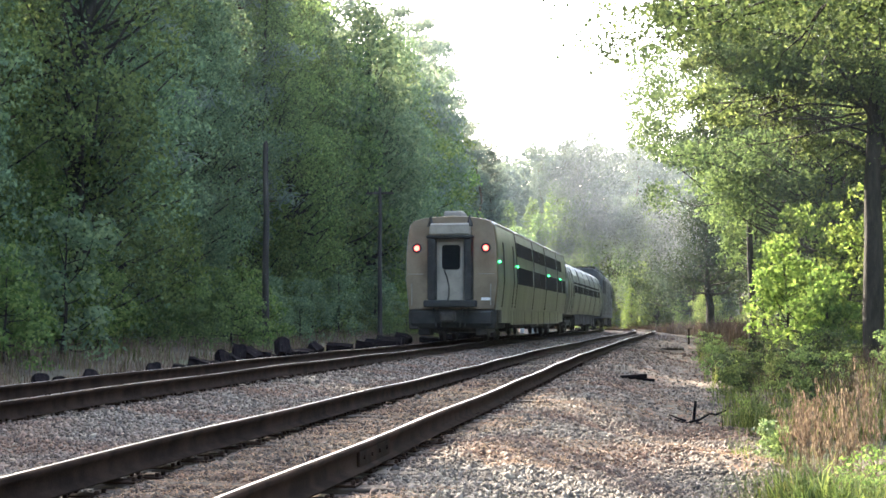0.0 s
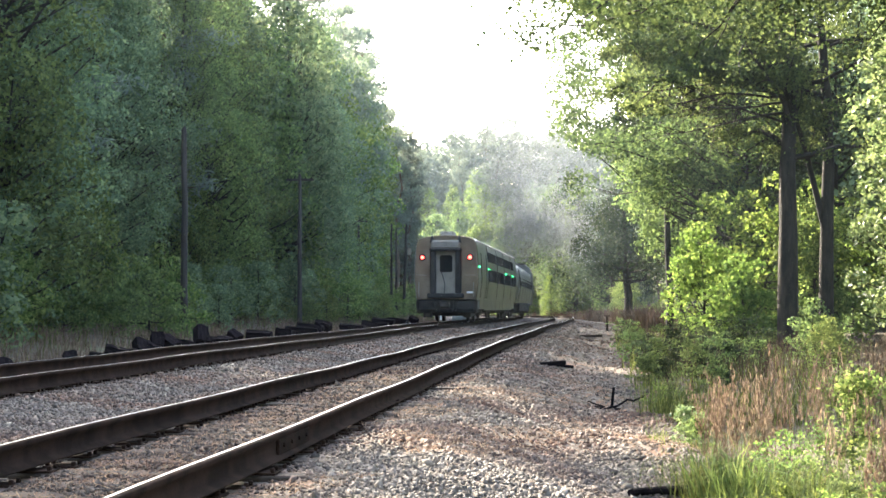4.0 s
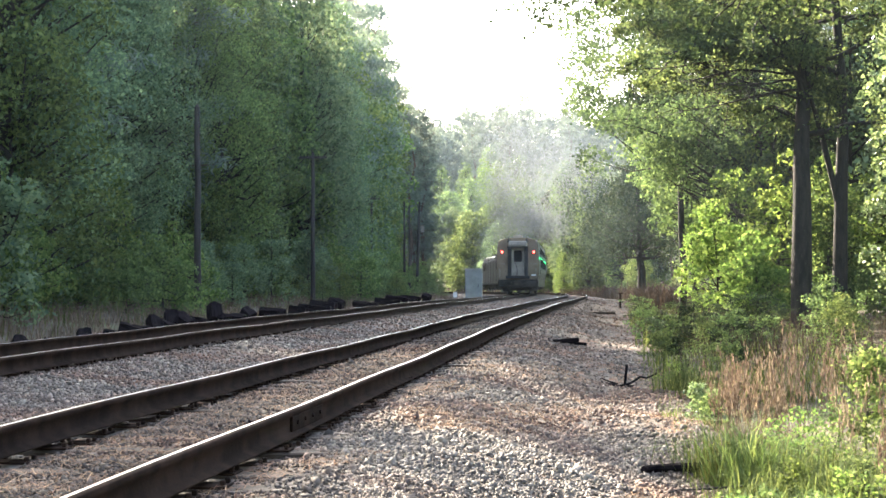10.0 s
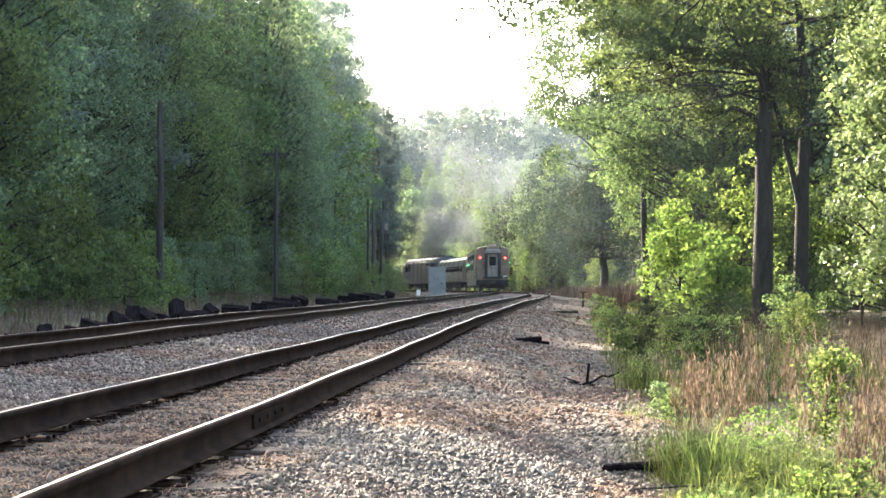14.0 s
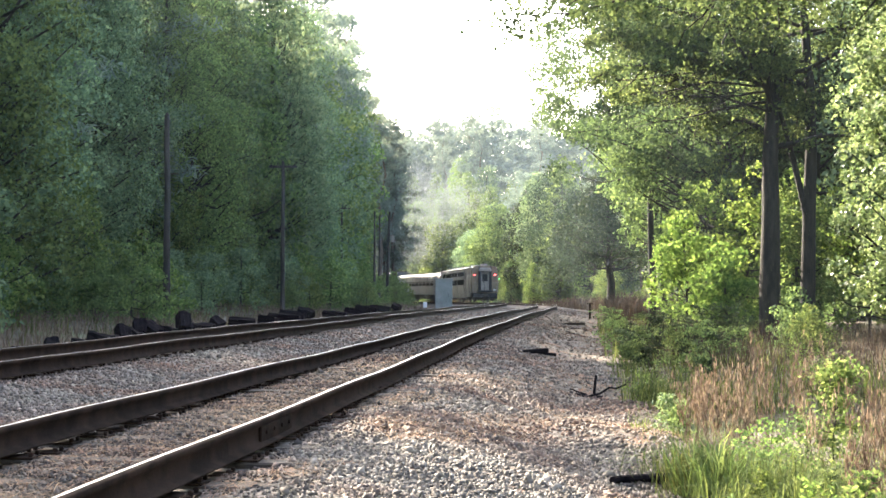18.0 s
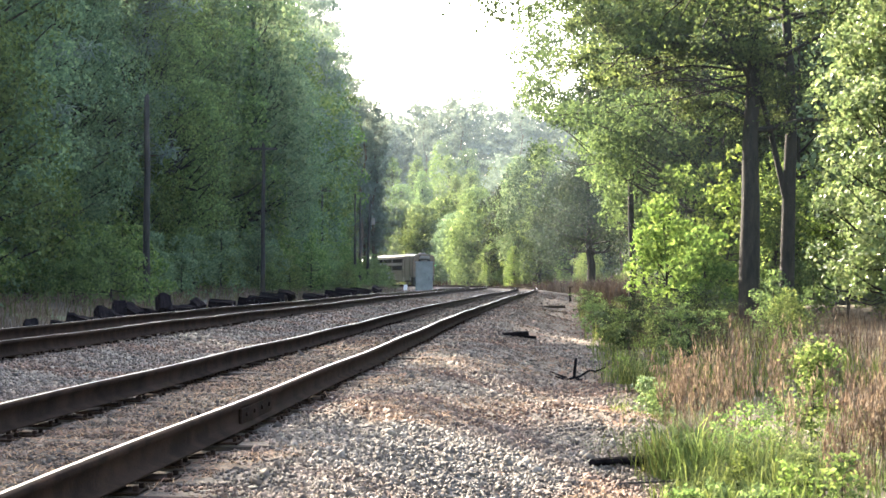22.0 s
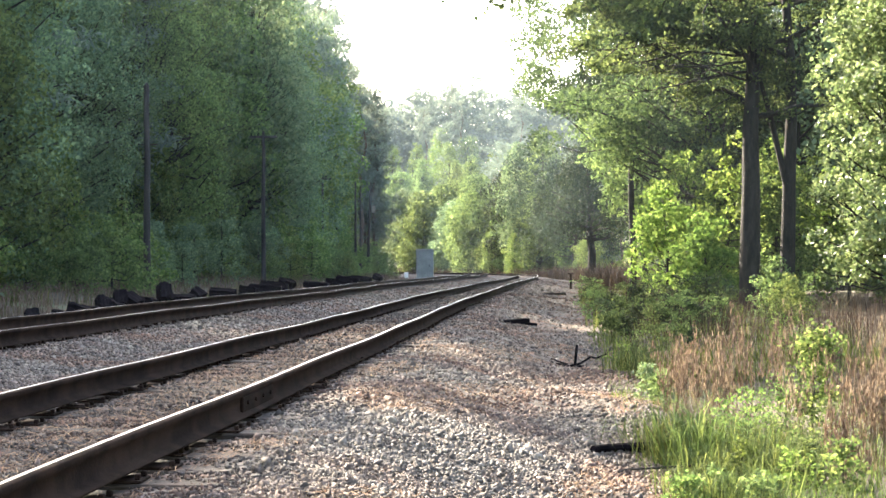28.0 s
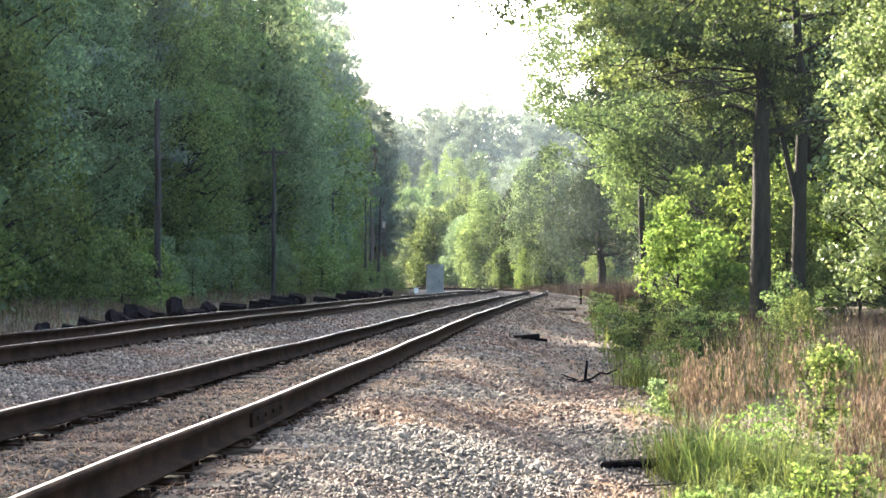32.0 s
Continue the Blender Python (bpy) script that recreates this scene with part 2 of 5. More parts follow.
def box(bm, x0, x1, y0, y1, z0, z1, bevel=0.0, m=None):
    v = bmesh.ops.create_cube(bm, size=1.0, matrix=Matrix.Translation(((x0 + x1) / 2, (y0 + y1) / 2, (z0 + z1) / 2))
                              @ Matrix.Diagonal((x1 - x0, y1 - y0, z1 - z0, 1)))["verts"]
    if bevel:
        es = list({e for q in v for e in q.link_edges})
        got = bmesh.ops.bevel(bm, geom=es, offset=bevel, segments=1, affect="EDGES", profile=0.5)
        v = got["verts"]
    if m is not None:
        bmesh.ops.transform(bm, matrix=m, verts=list({q for q in v}))
    return bm


def boxed(*a, **k):
    return box(bmesh.new(), *a, **k)


def rod(bm, p, q, r1, r2=None, sides=8):
    p, q = Vector(p), Vector(q)
    d = q - p
    bmesh.ops.create_cone(bm, cap_ends=True, segments=sides, radius1=r1, radius2=r1 if r2 is None else r2, depth=d.length,
                          matrix=Matrix.Translation((p + q) / 2) @ d.to_track_quat("Z", "Y").to_matrix().to_4x4())
    return bm


def tube_np(P, R, sides=6):
    """A tapered tube along the points P with the radii R."""
    P, R = np.asarray(P, float), np.asarray(R, float)
    T = np.gradient(P, axis=0)
    T /= np.linalg.norm(T, axis=1)[:, None] + 1e-9
    ref = np.where(np.abs(T[:, 2:3]) > 0.9, np.array([[1.0, 0, 0]]), np.array([[0, 0, 1.0]]))
    A = np.cross(T, ref)
    A /= np.linalg.norm(A, axis=1)[:, None] + 1e-9
    B = np.cross(T, A)
    w = np.arange(sides) * 2 * np.pi / sides
    V = P[:, None] + R[:, None, None] * (np.cos(w)[None, :, None] * A[:, None] + np.sin(w)[None, :, None] * B[:, None])
    n = len(P)
    i, j = np.meshgrid(np.arange(n - 1), np.arange(sides), indexing="ij")
    F = np.stack([i * sides + j, i * sides + (j + 1) % sides, (i + 1) * sides + (j + 1) % sides, (i + 1) * sides + j], -1).reshape(-1, 4)
    return V.reshape(-1, 3), F


def merge(parts):
    Vs, Fs, k = [], [], 0
    for V, F in parts:
        Vs.append(V)
        Fs.append(np.asarray(F) + k)
        k += len(V)
    return np.concatenate(Vs), np.concatenate(Fs)


def unit(a):
    return a / (np.linalg.norm(a, axis=-1, keepdims=True) + 1e-9)


def leaves_np(C, length, width, r, flat=0.5, facing=None):
    """A pointed leaf at each centre, turned at random; flat pulls its face towards the sky, facing names it."""
    n = len(C)
    N = unit(r.normal(size=(n, 3)) + np.array([0, 0, flat * 2])) if facing is None else facing
    U = unit(np.cross(N, r.normal(size=(n, 3))))
    W = np.cross(N, U)
    L = length * r.uniform(0.65, 1.35, (n, 1))
    D = width * r.uniform(0.65, 1.35, (n, 1))
    V = np.stack([C - U * L / 2, C + W * D / 2 - U * L * 0.05, C + U * L / 2 - N * L * 0.12, C - W * D / 2 - U * L * 0.05], 1)
    return V.reshape(-1, 3), np.arange(4 * n).reshape(n, 4)


# ---- the line of the track: heading and bend along its length ----
BEND_S = [-5, 40, 70, 100, 130, 170, 400]
BEND_K = [0, 0.00037, 0.00037, -0.00102, -0.00303, -0.00465, -0.00465]
HEADING, SIDE, GAUGE, APART, GRADE = 0.07502, -2.96484, 0.7535, 4.204, -2.081e-5
_S = np.linspace(-100, 420, 2081)
_ds = _S[1] - _S[0]
_k = np.interp(_S, BEND_S, BEND_K)
_th = np.concatenate([[0], np.cumsum((_k[1:] + _k[:-1]) / 2 * _ds)])
_th += HEADING - np.interp(-5, _S, _th)
_x = np.concatenate([[0], np.cumsum((np.sin(_th[1:]) + np.sin(_th[:-1])) / 2 * _ds)])
_y = np.concatenate([[0], np.cumsum((np.cos(_th[1:]) + np.cos(_th[:-1])) / 2 * _ds)])
_x += SIDE * math.cos(HEADING) - np.interp(0, _S, _x)
_y += -SIDE * math.sin(HEADING) - np.interp(0, _S, _y)


def fall(s):
    s = np.asarray(s, float)
    return GRADE * np.clip(s - 30, 0, 170) ** 2


def turn_at(s):
    return np.interp(s, _S, _th)


def line(s, o, z=0.0):
    """World points at s metres along the near track, o metres to its right, z over its rail head."""
    s, o = np.broadcast_arrays(np.asarray(s, float), np.asarray(o, float))
    th = turn_at(s)
    return np.stack([np.interp(s, _S, _x) + o * np.cos(th), np.interp(s, _S, _y) - o * np.sin(th), z + fall(s)], -1)


def spot(s, o, z=0.0):
    return Vector(line(s, o, z).tolist())


# height of the bed across the line
BED_O = [-14, -9.6, -7.8, -6.3, -5.55, -4.9, -4.2, -3.5, -2.95, -2.15, -1.3, -0.75, 0.0, 0.75, 1.3, 1.8, 2.8, 3.6, 5.2, 9.0]
BED_Z = [-0.75, -0.7, -0.55, -0.2, -0.11, -0.14, -0.12, -0.14, -0.11, -0.24, -0.225, -0.25, -0.225, -0.25, -0.225, -0.27, -0.55, -0.62, -0.72, -0.6]
_wob = rng.uniform(0, 6.28, 12)


def bed(s, o):
    z = np.interp(o, BED_O, BED_Z)
    side = np.clip((o - 1.6) / 1.2, 0, 1)
    wave = 0.07 * np.sin(s * 1.3 + o * 1.1 + _wob[0]) + 0.06 * np.sin(s * 0.47 - o * 1.3 + _wob[1]) + 0.03 * np.sin(s * 2.3 + o * 2.1 + _wob[2])
    small = 0.012 * np.sin(s * 5.1 + _wob[3]) * np.sin(o * 6.3 + _wob[4]) + 0.008 * np.sin(s * 9.7 + o * 4)
    return z + wave * side + small

# ---- ground, bed, rails, ties ----
def grid_faces(a, b):
    i, j = np.meshgrid(np.arange(a - 1), np.arange(b - 1), indexing="ij")
    return np.stack([i * b + j, i * b + j + 1, (i + 1) * b + j + 1, (i + 1) * b + j], -1).reshape(-1, 4)


def nearest_line(x, y):
    """s and o of world points."""
    P = np.stack([_x, _y], 1)[::4]
    s_, th_ = _S[::4], _th[::4]
    q = np.stack([x.ravel(), y.ravel()], 1)
    out = np.empty((len(q), 2))
    for a in range(0, len(q), 4000):
        d = ((q[a:a + 4000, None] - P[None]) ** 2).sum(-1)
        i = d.argmin(1)
        r = q[a:a + 4000] - P[i]
        out[a:a + 4000, 0] = s_[i]
        out[a:a + 4000, 1] = r[:, 0] * np.cos(th_[i]) - r[:, 1] * np.sin(th_[i])
    return out[:, 0].reshape(x.shape), out[:, 1].reshape(x.shape)


def land(x, y):
    """Height of the ground sheet."""
    s, o = nearest_line(np.asarray(x, float), np.asarray(y, float))
    z = np.interp(o, [-60, -25, -16, -10, -8, 3.0, 4.3, 8, 14, 60], [1.5, 0.6, 0.0, -0.85, -1.0, -1.1, -0.68, -0.6, -0.5, 0.8])
    z = z + np.clip((y - 232) / 60, 0, 1) * 14.0
    z = z + fall(s) + 0.10 * np.sin(x * 0.31 + 1) * np.sin(y * 0.23) + 0.05 * np.sin(x * 1.1) * np.cos(y * 0.9 + 2)
    return z


def make_ground():
    xs = np.concatenate([-np.geomspace(2500, 62, 14), np.arange(-60, 60.1, 1.0), np.geomspace(62, 2500, 14)])
    ys = np.concatenate([-np.geomspace(2500, 42, 12), np.arange(-40, 130, 1.0), np.arange(130, 300, 2.5), np.geomspace(303, 3000, 12)])
    X, Y = np.meshgrid(xs, ys, indexing="ij")
    Z = land(X, Y)
    far = np.clip((np.hypot(X, Y) - 300) / 500, 0, 1)
    Z = Z * (1 - far) + far * 1.0
    me = mesh_np("ground", np.stack([X, Y, Z], -1).reshape(-1, 3), grid_faces(len(xs), len(ys))[:, ::-1], M_GROUND, smooth=True)
    tagged(new("ground", me), "brown soil with leaf litter and thin grass", "ground", kind="structure")


def make_bed():
    ss = np.concatenate([np.arange(-40, 2, 1.0), np.arange(2, 45, 0.16), np.arange(45, 300, 0.8)])
    oo = np.concatenate([np.arange(-12, -6.5, 0.3), np.arange(-6.5, 5.3, 0.13), np.arange(5.3, 5.5, 0.4)])
    S_, O_ = np.meshgrid(ss, oo, indexing="ij")
    z = bed(S_, O_)
    z = z - np.clip((-9.6 - O_) / 2.2, 0, 1) * 0.6 - np.clip((O_ - 4.0) / 1.0, 0, 1) * 0.7
    me = mesh_np("track_bed", line(S_, O_, z).reshape(-1, 3), grid_faces(len(ss), len(oo))[:, ::-1], M_BALLAST, smooth=True)
    tagged(new("track_bed", me), "grey crushed-stone ballast bed with rusty soil", "track bed", kind="structure")


RAIL_PROFILE = [(-0.076, -0.185), (0.076, -0.185), (0.076, -0.172), (0.014, -0.152), (0.009, -0.06), (0.034, -0.042), (0.036, -0.012),
                (0.029, -0.004), (0.011, 0.0), (-0.013, 0.0), (-0.029, -0.004), (-0.036, -0.012), (-0.034, -0.042), (-0.009, -0.06), (-0.014, -0.152), (-0.076, -0.172)]


def make_rail(o, z, parent):
    ss = np.concatenate([np.arange(-30, 60, 0.5), np.arange(60, 300, 1.0)])
    rise = z + 0.012 * np.sin(ss * 0.21 + o) + 0.006 * np.sin(ss * 0.9 + 2 * o)
    k = len(RAIL_PROFILE)
    V = np.stack([line(ss, np.full(len(ss), o + a), rise + b) for a, b in RAIL_PROFILE], 1).reshape(-1, 3)
    i, j = np.meshgrid(np.arange(len(ss) - 1), np.arange(k), indexing="ij")
    F = np.stack([i * k + j, (i + 1) * k + j, (i + 1) * k + (j + 1) % k, i * k + (j + 1) % k], -1).reshape(-1, 4)
    mi = np.where(np.isin(j.ravel(), (8,)), 1, 0)
    return part_mesh("rail", mesh_np("rail", V, F, [M_RAIL, M_RAILTOP], mi), parent, "rust-brown steel rail with a bright worn head")


def make_track(name, centre, z, ties_to, label):
    track = tagged(new(name), label, "railway track", kind="structure")
    for o in (-GAUGE, GAUGE):
        make_rail(centre + o, z, track)
    bm = boxed(-1.3, 1.3, -0.115, 0.115, -0.17, 0.0, bevel=0.012)
    tie = part("tie", bm, M_TIE, track)
    r = random.Random(int(50 + centre))
    s, made = 3.0, []
    while s < ties_to:
        p = spot(s, centre + r.uniform(-0.05, 0.05), z - 0.215 + r.uniform(-0.035, 0.004))
        m = pose(*p, r.uniform(-0.6, 0.6), 0, -math.degrees(turn_at(s)) + r.uniform(-1.2, 1.2))
        if not made:
            tie.matrix_basis = m
            made.append(tie)
        else:
            t2 = tie.copy()
            scene.collection.objects.link(t2)
            t2.matrix_basis = m
            made.append(t2)
        s += 0.535 + r.uniform(-0.03, 0.03)
    plate = boxed(-0.12, 0.12, -0.1, 0.1, 0, 0.016, bevel=0.004)
    for a in (-0.095, 0.095):
        for b in (-0.06, 0.06):
            box(plate, a - 0.014, a + 0.014, b - 0.014, b + 0.014, 0.016, 0.045, bevel=0.004)
    base = part("tie_plate", plate, M_RAIL, track)
    first = True
    for t2 in made[:60]:
        for o in (-GAUGE, GAUGE):
            m = t2.matrix_basis @ pose(o, 0, 0.002)
            if first:
                base.matrix_basis = m
                first = False
            else:
                c = base.copy()
                scene.collection.objects.link(c)
                c.matrix_basis = m
    return track


make_ground()
make_bed()
near_track = make_track("near_railway_track", 0.0, 0.0, 80, "weathered railway track on grey ballast")
far_track = make_track("far_railway_track", -APART, 0.1, 60, "second railway track on grey ballast, beside the first")


def joint_bars(s0, s1, o):
    """The splice on the near rail: two bolted plates."""
    for side in (-1, 1):
        bm = bmesh.new()
        for a, b in ((s0, s1),):
            p, q = spot(a, o + side * 0.024, -0.1), spot(b, o + side * 0.024, -0.1)
            d = (q - p)
            m = Matrix.Translation((p + q) / 2) @ pose(0, 0, 0, 0, 0, -math.degrees(turn_at(s0)))
            box(bm, -0.012, 0.012, -d.length / 2, d.length / 2, -0.062, 0.05, bevel=0.006, m=m)
            for k in range(4):
                c = m @ Vector((side * 0.010, -d.length / 2 + d.length * (k + 0.5) / 4, 0.0))
                bmesh.ops.create_cone(bm, cap_ends=True, segments=6, radius1=0.018, radius2=0.016, depth=0.03,
                                      matrix=Matrix.Translation(c) @ Matrix.Rotation(math.pi / 2, 4, "Y"))
        part("joint_bar", bm, M_RAIL, near_track)


joint_bars(10.1, 11.2, GAUGE)


def scatter_stones():
    """Crushed stone, thick where the camera stands near."""
    S_, O_, Z_ = [], [], []
    for s0, s1, o0, o1, n in ((4.5, 7, -1.2, 3.7, 30000), (7, 10, -2.3, 3.8, 34000), (10, 14, -4.6, 3.9, 42000), (14, 20, -6.2, 4.0, 40000), (20, 32, -6.3, 4.1, 30000), (32, 60, -6.4, 4.3, 24000), (60, 110, -6.4, 4.3, 12000)):
        S_.append(rng.uniform(s0, s1, n))
        O_.append(rng.uniform(o0, o1, n))
    s, o = np.concatenate(S_), np.concatenate(O_)
    near = np.minimum(np.abs(np.abs(o) - GAUGE), np.abs(np.abs(o + APART) - GAUGE))
    keep = near > 0.10
    on_tie = (np.abs(o) < 1.6) & (rng.random(len(o)) < np.where(np.abs(o) > 0.75, 0.2, 0.06))
    keep &= ~on_tie
    between = (np.abs(o) < 0.68) & (rng.random(len(o)) < 0.25)
    foot = (o > GAUGE) & (o < GAUGE + 0.55) & (rng.random(len(o)) < 0.35 + 0.3 * np.sin(s * 1.7))
    keep &= ~(between | foot)
    soil = np.sin(s * 0.9 + 1.3 * np.sin(o * 1.9)) * np.sin(o * 2.3 + 0.8 * np.sin(s * 1.1)) > 0.35
    keep &= ~(soil & (o > 1.9) & (rng.random(len(o)) < 0.5))
    s, o = s[keep], o[keep]
    n = len(s)
    size = 0.0122 * np.exp(rng.normal(0, 0.3, n)) * np.interp(s, [5, 10, 20, 32, 60, 110], [0.9, 1.0, 1.35, 1.6, 1.9, 2.8])
    P = line(s, o, bed(s, o) + size * 0.15)
    octa = np.array([[1, 0, 0], [-1, 0, 0], [0, 1, 0], [0, -1, 0], [0, 0, 1], [0, 0, -1]], float) * 1.35
    V = (octa[None] * rng.uniform(0.6, 1.15, (n, 6, 1)) + rng.normal(0, 0.28, (n, 6, 3))) * size[:, None, None] * rng.uniform(0.7, 1.25, (n, 1, 3))
    a = rng.normal(size=(n, 4))
    a /= np.linalg.norm(a, axis=1)[:, None]
    w, x, y, z = a.T
    R = np.stack([1 - 2 * (y * y + z * z), 2 * (x * y - w * z), 2 * (x * z + w * y), 2 * (x * y + w * z), 1 - 2 * (x * x + z * z),
                  2 * (y * z - w * x), 2 * (x * z - w * y), 2 * (y * z + w * x), 1 - 2 * (x * x + y * y)], -1).reshape(n, 3, 3)
    V = np.einsum("nij,nkj->nki", R, V) + P[:, None]
    fouled = (np.abs(o) < 1.25 + 0.25 * np.sin(s * 1.7 + 1)) | (np.abs(o + APART) < 1.1)
    f = np.array([[0, 2, 4], [2, 1, 4], [1, 3, 4], [3, 0, 4], [2, 0, 5], [1, 2, 5], [3, 1, 5], [0, 3, 5]])
    for some, mat, label in ((~fouled, M_STONE, "loose grey and pale crushed stones on the track bed"), (fouled, M_STONE_FOULED, "brown fouled stones between and beside the rails")):
        W = V[some]
        F = (f[None] + 6 * np.arange(len(W))[:, None, None]).reshape(-1, 3)
        tagged(new("gravel", mesh_np("gravel", W.reshape(-1, 3), F, mat)), label, "gravel", kind="stuff")


scatter_stones()


def scatter_straw():
    """Fallen needles and dry stalks in the hollows of the shoulder."""
    r = np.random.default_rng(19)
    n = 60000
    s, o = r.uniform(5, 26, n), r.uniform(-0.7, 4.6, n)
    low = np.sin(s * 0.9 + 1.3 * np.sin(o * 1.9)) * np.sin(o * 2.3 + 0.8 * np.sin(s * 1.1))
    keep = ((low > 0.15) | (np.abs(o) < 0.6)) & (np.abs(np.abs(o) - GAUGE) > 0.09) & (r.random(n) < 0.75)
    s, o = s[keep], o[keep]
    n = len(s)
    P = line(s, o, bed(s, o) + r.uniform(0.008, 0.03, n))
    a = r.uniform(0, 6.283, n)
    h = r.uniform(0.03, 0.09, n)
    d = np.stack([np.cos(a) * h, np.sin(a) * h, r.normal(0, 0.008, n)], 1)
    w = np.stack([-np.sin(a), np.cos(a), np.zeros(n)], 1) * 0.0022
    V = np.stack([P - d - w, P + d - w, P + d + w, P - d + w], 1).reshape(-1, 3)
    tagged(new("pine_straw", mesh_np("pine_straw", V, np.arange(4 * n).reshape(-1, 4), M_STRAW)), "reddish fallen pine straw on the gravel shoulder", "litter", kind="stuff")


scatter_straw()

# ---- trees ----
def bent(p, d, length, r, steps=5, curl=0.25, rise=0.0):
    """Points of a limb that wanders from p towards d."""
    P, d = [np.array(p, float)], unit(np.array(d, float))
    for _ in range(steps):
        d = unit(d + r.normal(0, curl, 3) + np.array([0, 0, rise]))
        P.append(P[-1] + d * length / steps)
    return np.array(P)


def hardwood(seed, h, spread, n, leaf=0.3, base=0.15, girth=None, limbs=20, clump=0.55, lean=(0, 0), twigs=4, droop=0.0, top=0.95, reach=(), bare=(), wander=0.012, gap=0.5):
    """Trunk, limbs and twigs as one tube mesh, and leaves in clumps round the twigs."""
    r = np.random.default_rng(seed)
    girth = girth or h * 0.014
    small = min(1.0, h / 7)
    T = [np.zeros(3)]
    steps = 9
    for i in range(steps):
        T.append(T[-1] + np.array([lean[0] / steps + r.normal(0, wander * h), lean[1] / steps + r.normal(0, wander * h), h * top / steps]))
    T = np.array(T)
    T[0, 2] = -0.4
    wood = [tube_np(T, girth * np.linspace(1.15, 0.18, len(T)) ** 1.1, 8)]
    C = []
    for i in range(limbs):
        f = base + (0.97 - base) * ((i + r.random()) / limbs)
        p = np.array([np.interp(f * (len(T) - 1), np.arange(len(T)), T[:, k]) for k in range(3)])
        a = i * 2.4 + r.uniform(-0.5, 0.5)
        wide = spread * (0.45 + 0.55 * math.sin(math.pi * min(1, 0.18 + 0.78 * (f - base) / (1 - base)))) * r.uniform(0.7, 1.15)
        up = r.uniform(0.1, 0.55) + 0.6 * f
        L = bent(p, (math.cos(a), math.sin(a), up), wide, r, 5, 0.16, -0.05 - droop)
        g0 = girth * (1.05 - f) * 0.42 + 0.015 * small
        wood.append(tube_np(L, np.linspace(g0, 0.012 * small, len(L)), 4))
        C += list(L[2:])
        for k in range(twigs):
            q = L[r.integers(1, len(L) - 1)]
            t = bent(q, r.normal(0, 1, 3) + (L[-1] - L[0]) * 0.35 + np.array([0, 0, 0.3]), wide * r.uniform(0.25, 0.5), r, 3, 0.25, -0.04)
            wood.append(tube_np(t, np.linspace(g0 * 0.4, 0.008 * small, len(t)), 3))
            C += list(t[1:])
    for f, way, length in reach:
        p = np.array([np.interp(f * (len(T) - 1), np.arange(len(T)), T[:, k]) for k in range(3)])
        L = bent(p, way, length, r, 7, 0.10, -0.02)
        wood.append(tube_np(L, np.linspace(girth * 0.5, 0.02, len(L)), 6))
        C += list(L[3:]) * 2
        for k in range(9):
            q = L[r.integers(2, len(L))]
            t = bent(q, r.normal(0, 1, 3) + np.array(way) * 0.8, length * r.uniform(0.12, 0.3), r, 4, 0.25, -0.03)
            wood.append(tube_np(t, np.linspace(girth * 0.12, 0.008, len(t)), 4))
            C += list(t[1:]) * 2
    for f, way, length in bare:
        p = np.array([np.interp(f * (len(T) - 1), np.arange(len(T)), T[:, k]) for k in range(3)])
        L = bent(p, way, length, r, 8, 0.10, 0.0)
        wood.append(tube_np(L, np.linspace(girth * 0.15, 0.008, len(L)), 5))
        for k in range(34):
            q = L[r.integers(2, len(L))]
            t = bent(q, r.normal(0, 1, 3) * np.array([1, 1, 0.6]) + np.array(way) * 0.8, length * r.uniform(0.1, 0.35), r, 5, 0.25, 0.0)
            wood.append(tube_np(t, np.linspace(0.011, 0.004, len(t)), 3))
    C.append(T[-1])
    C = np.array(C)
    w = (r.random(len(C)) > gap) * r.uniform(0.3, 1.6, len(C)) + 0.03
    pick = r.choice(len(C), n, p=w / w.sum())
    cs = clump * r.uniform(0.6, 1.4, len(C))
    pts = C[pick] + r.normal(0, 1, (n, 3)) * cs[pick][:, None] * np.array([1, 1, 0.5])
    pts[:, 2] = np.maximum(pts[:, 2], 0.1)
    return merge(wood), leaves_np(pts, leaf, leaf * 0.62, r, 0.35)


def foliage(C, R, n, leaf, r, squash=0.72, loose=0.07, out=1.0):
    """Leaves on the outsides of rounded clumps, facing outwards, with some strays."""
    R = np.asarray(R, float)
    pick = r.choice(len(C), n, p=R ** 2 / (R ** 2).sum())
    u = unit(r.normal(size=(n, 3)) + np.array([0, 0, 0.25]))
    k = np.where(r.random(n) < loose, r.uniform(1.0, 1.45, n), r.uniform(0.76, 1.03, n))
    pts = np.asarray(C)[pick] + u * (R[pick] * k)[:, None] * np.array([1, 1, squash])
    pts[:, 2] = np.maximum(pts[:, 2], 0.05)
    return leaves_np(pts, leaf, leaf * 0.66, r, facing=unit(u * out + r.normal(0, 0.55, (n, 3))))


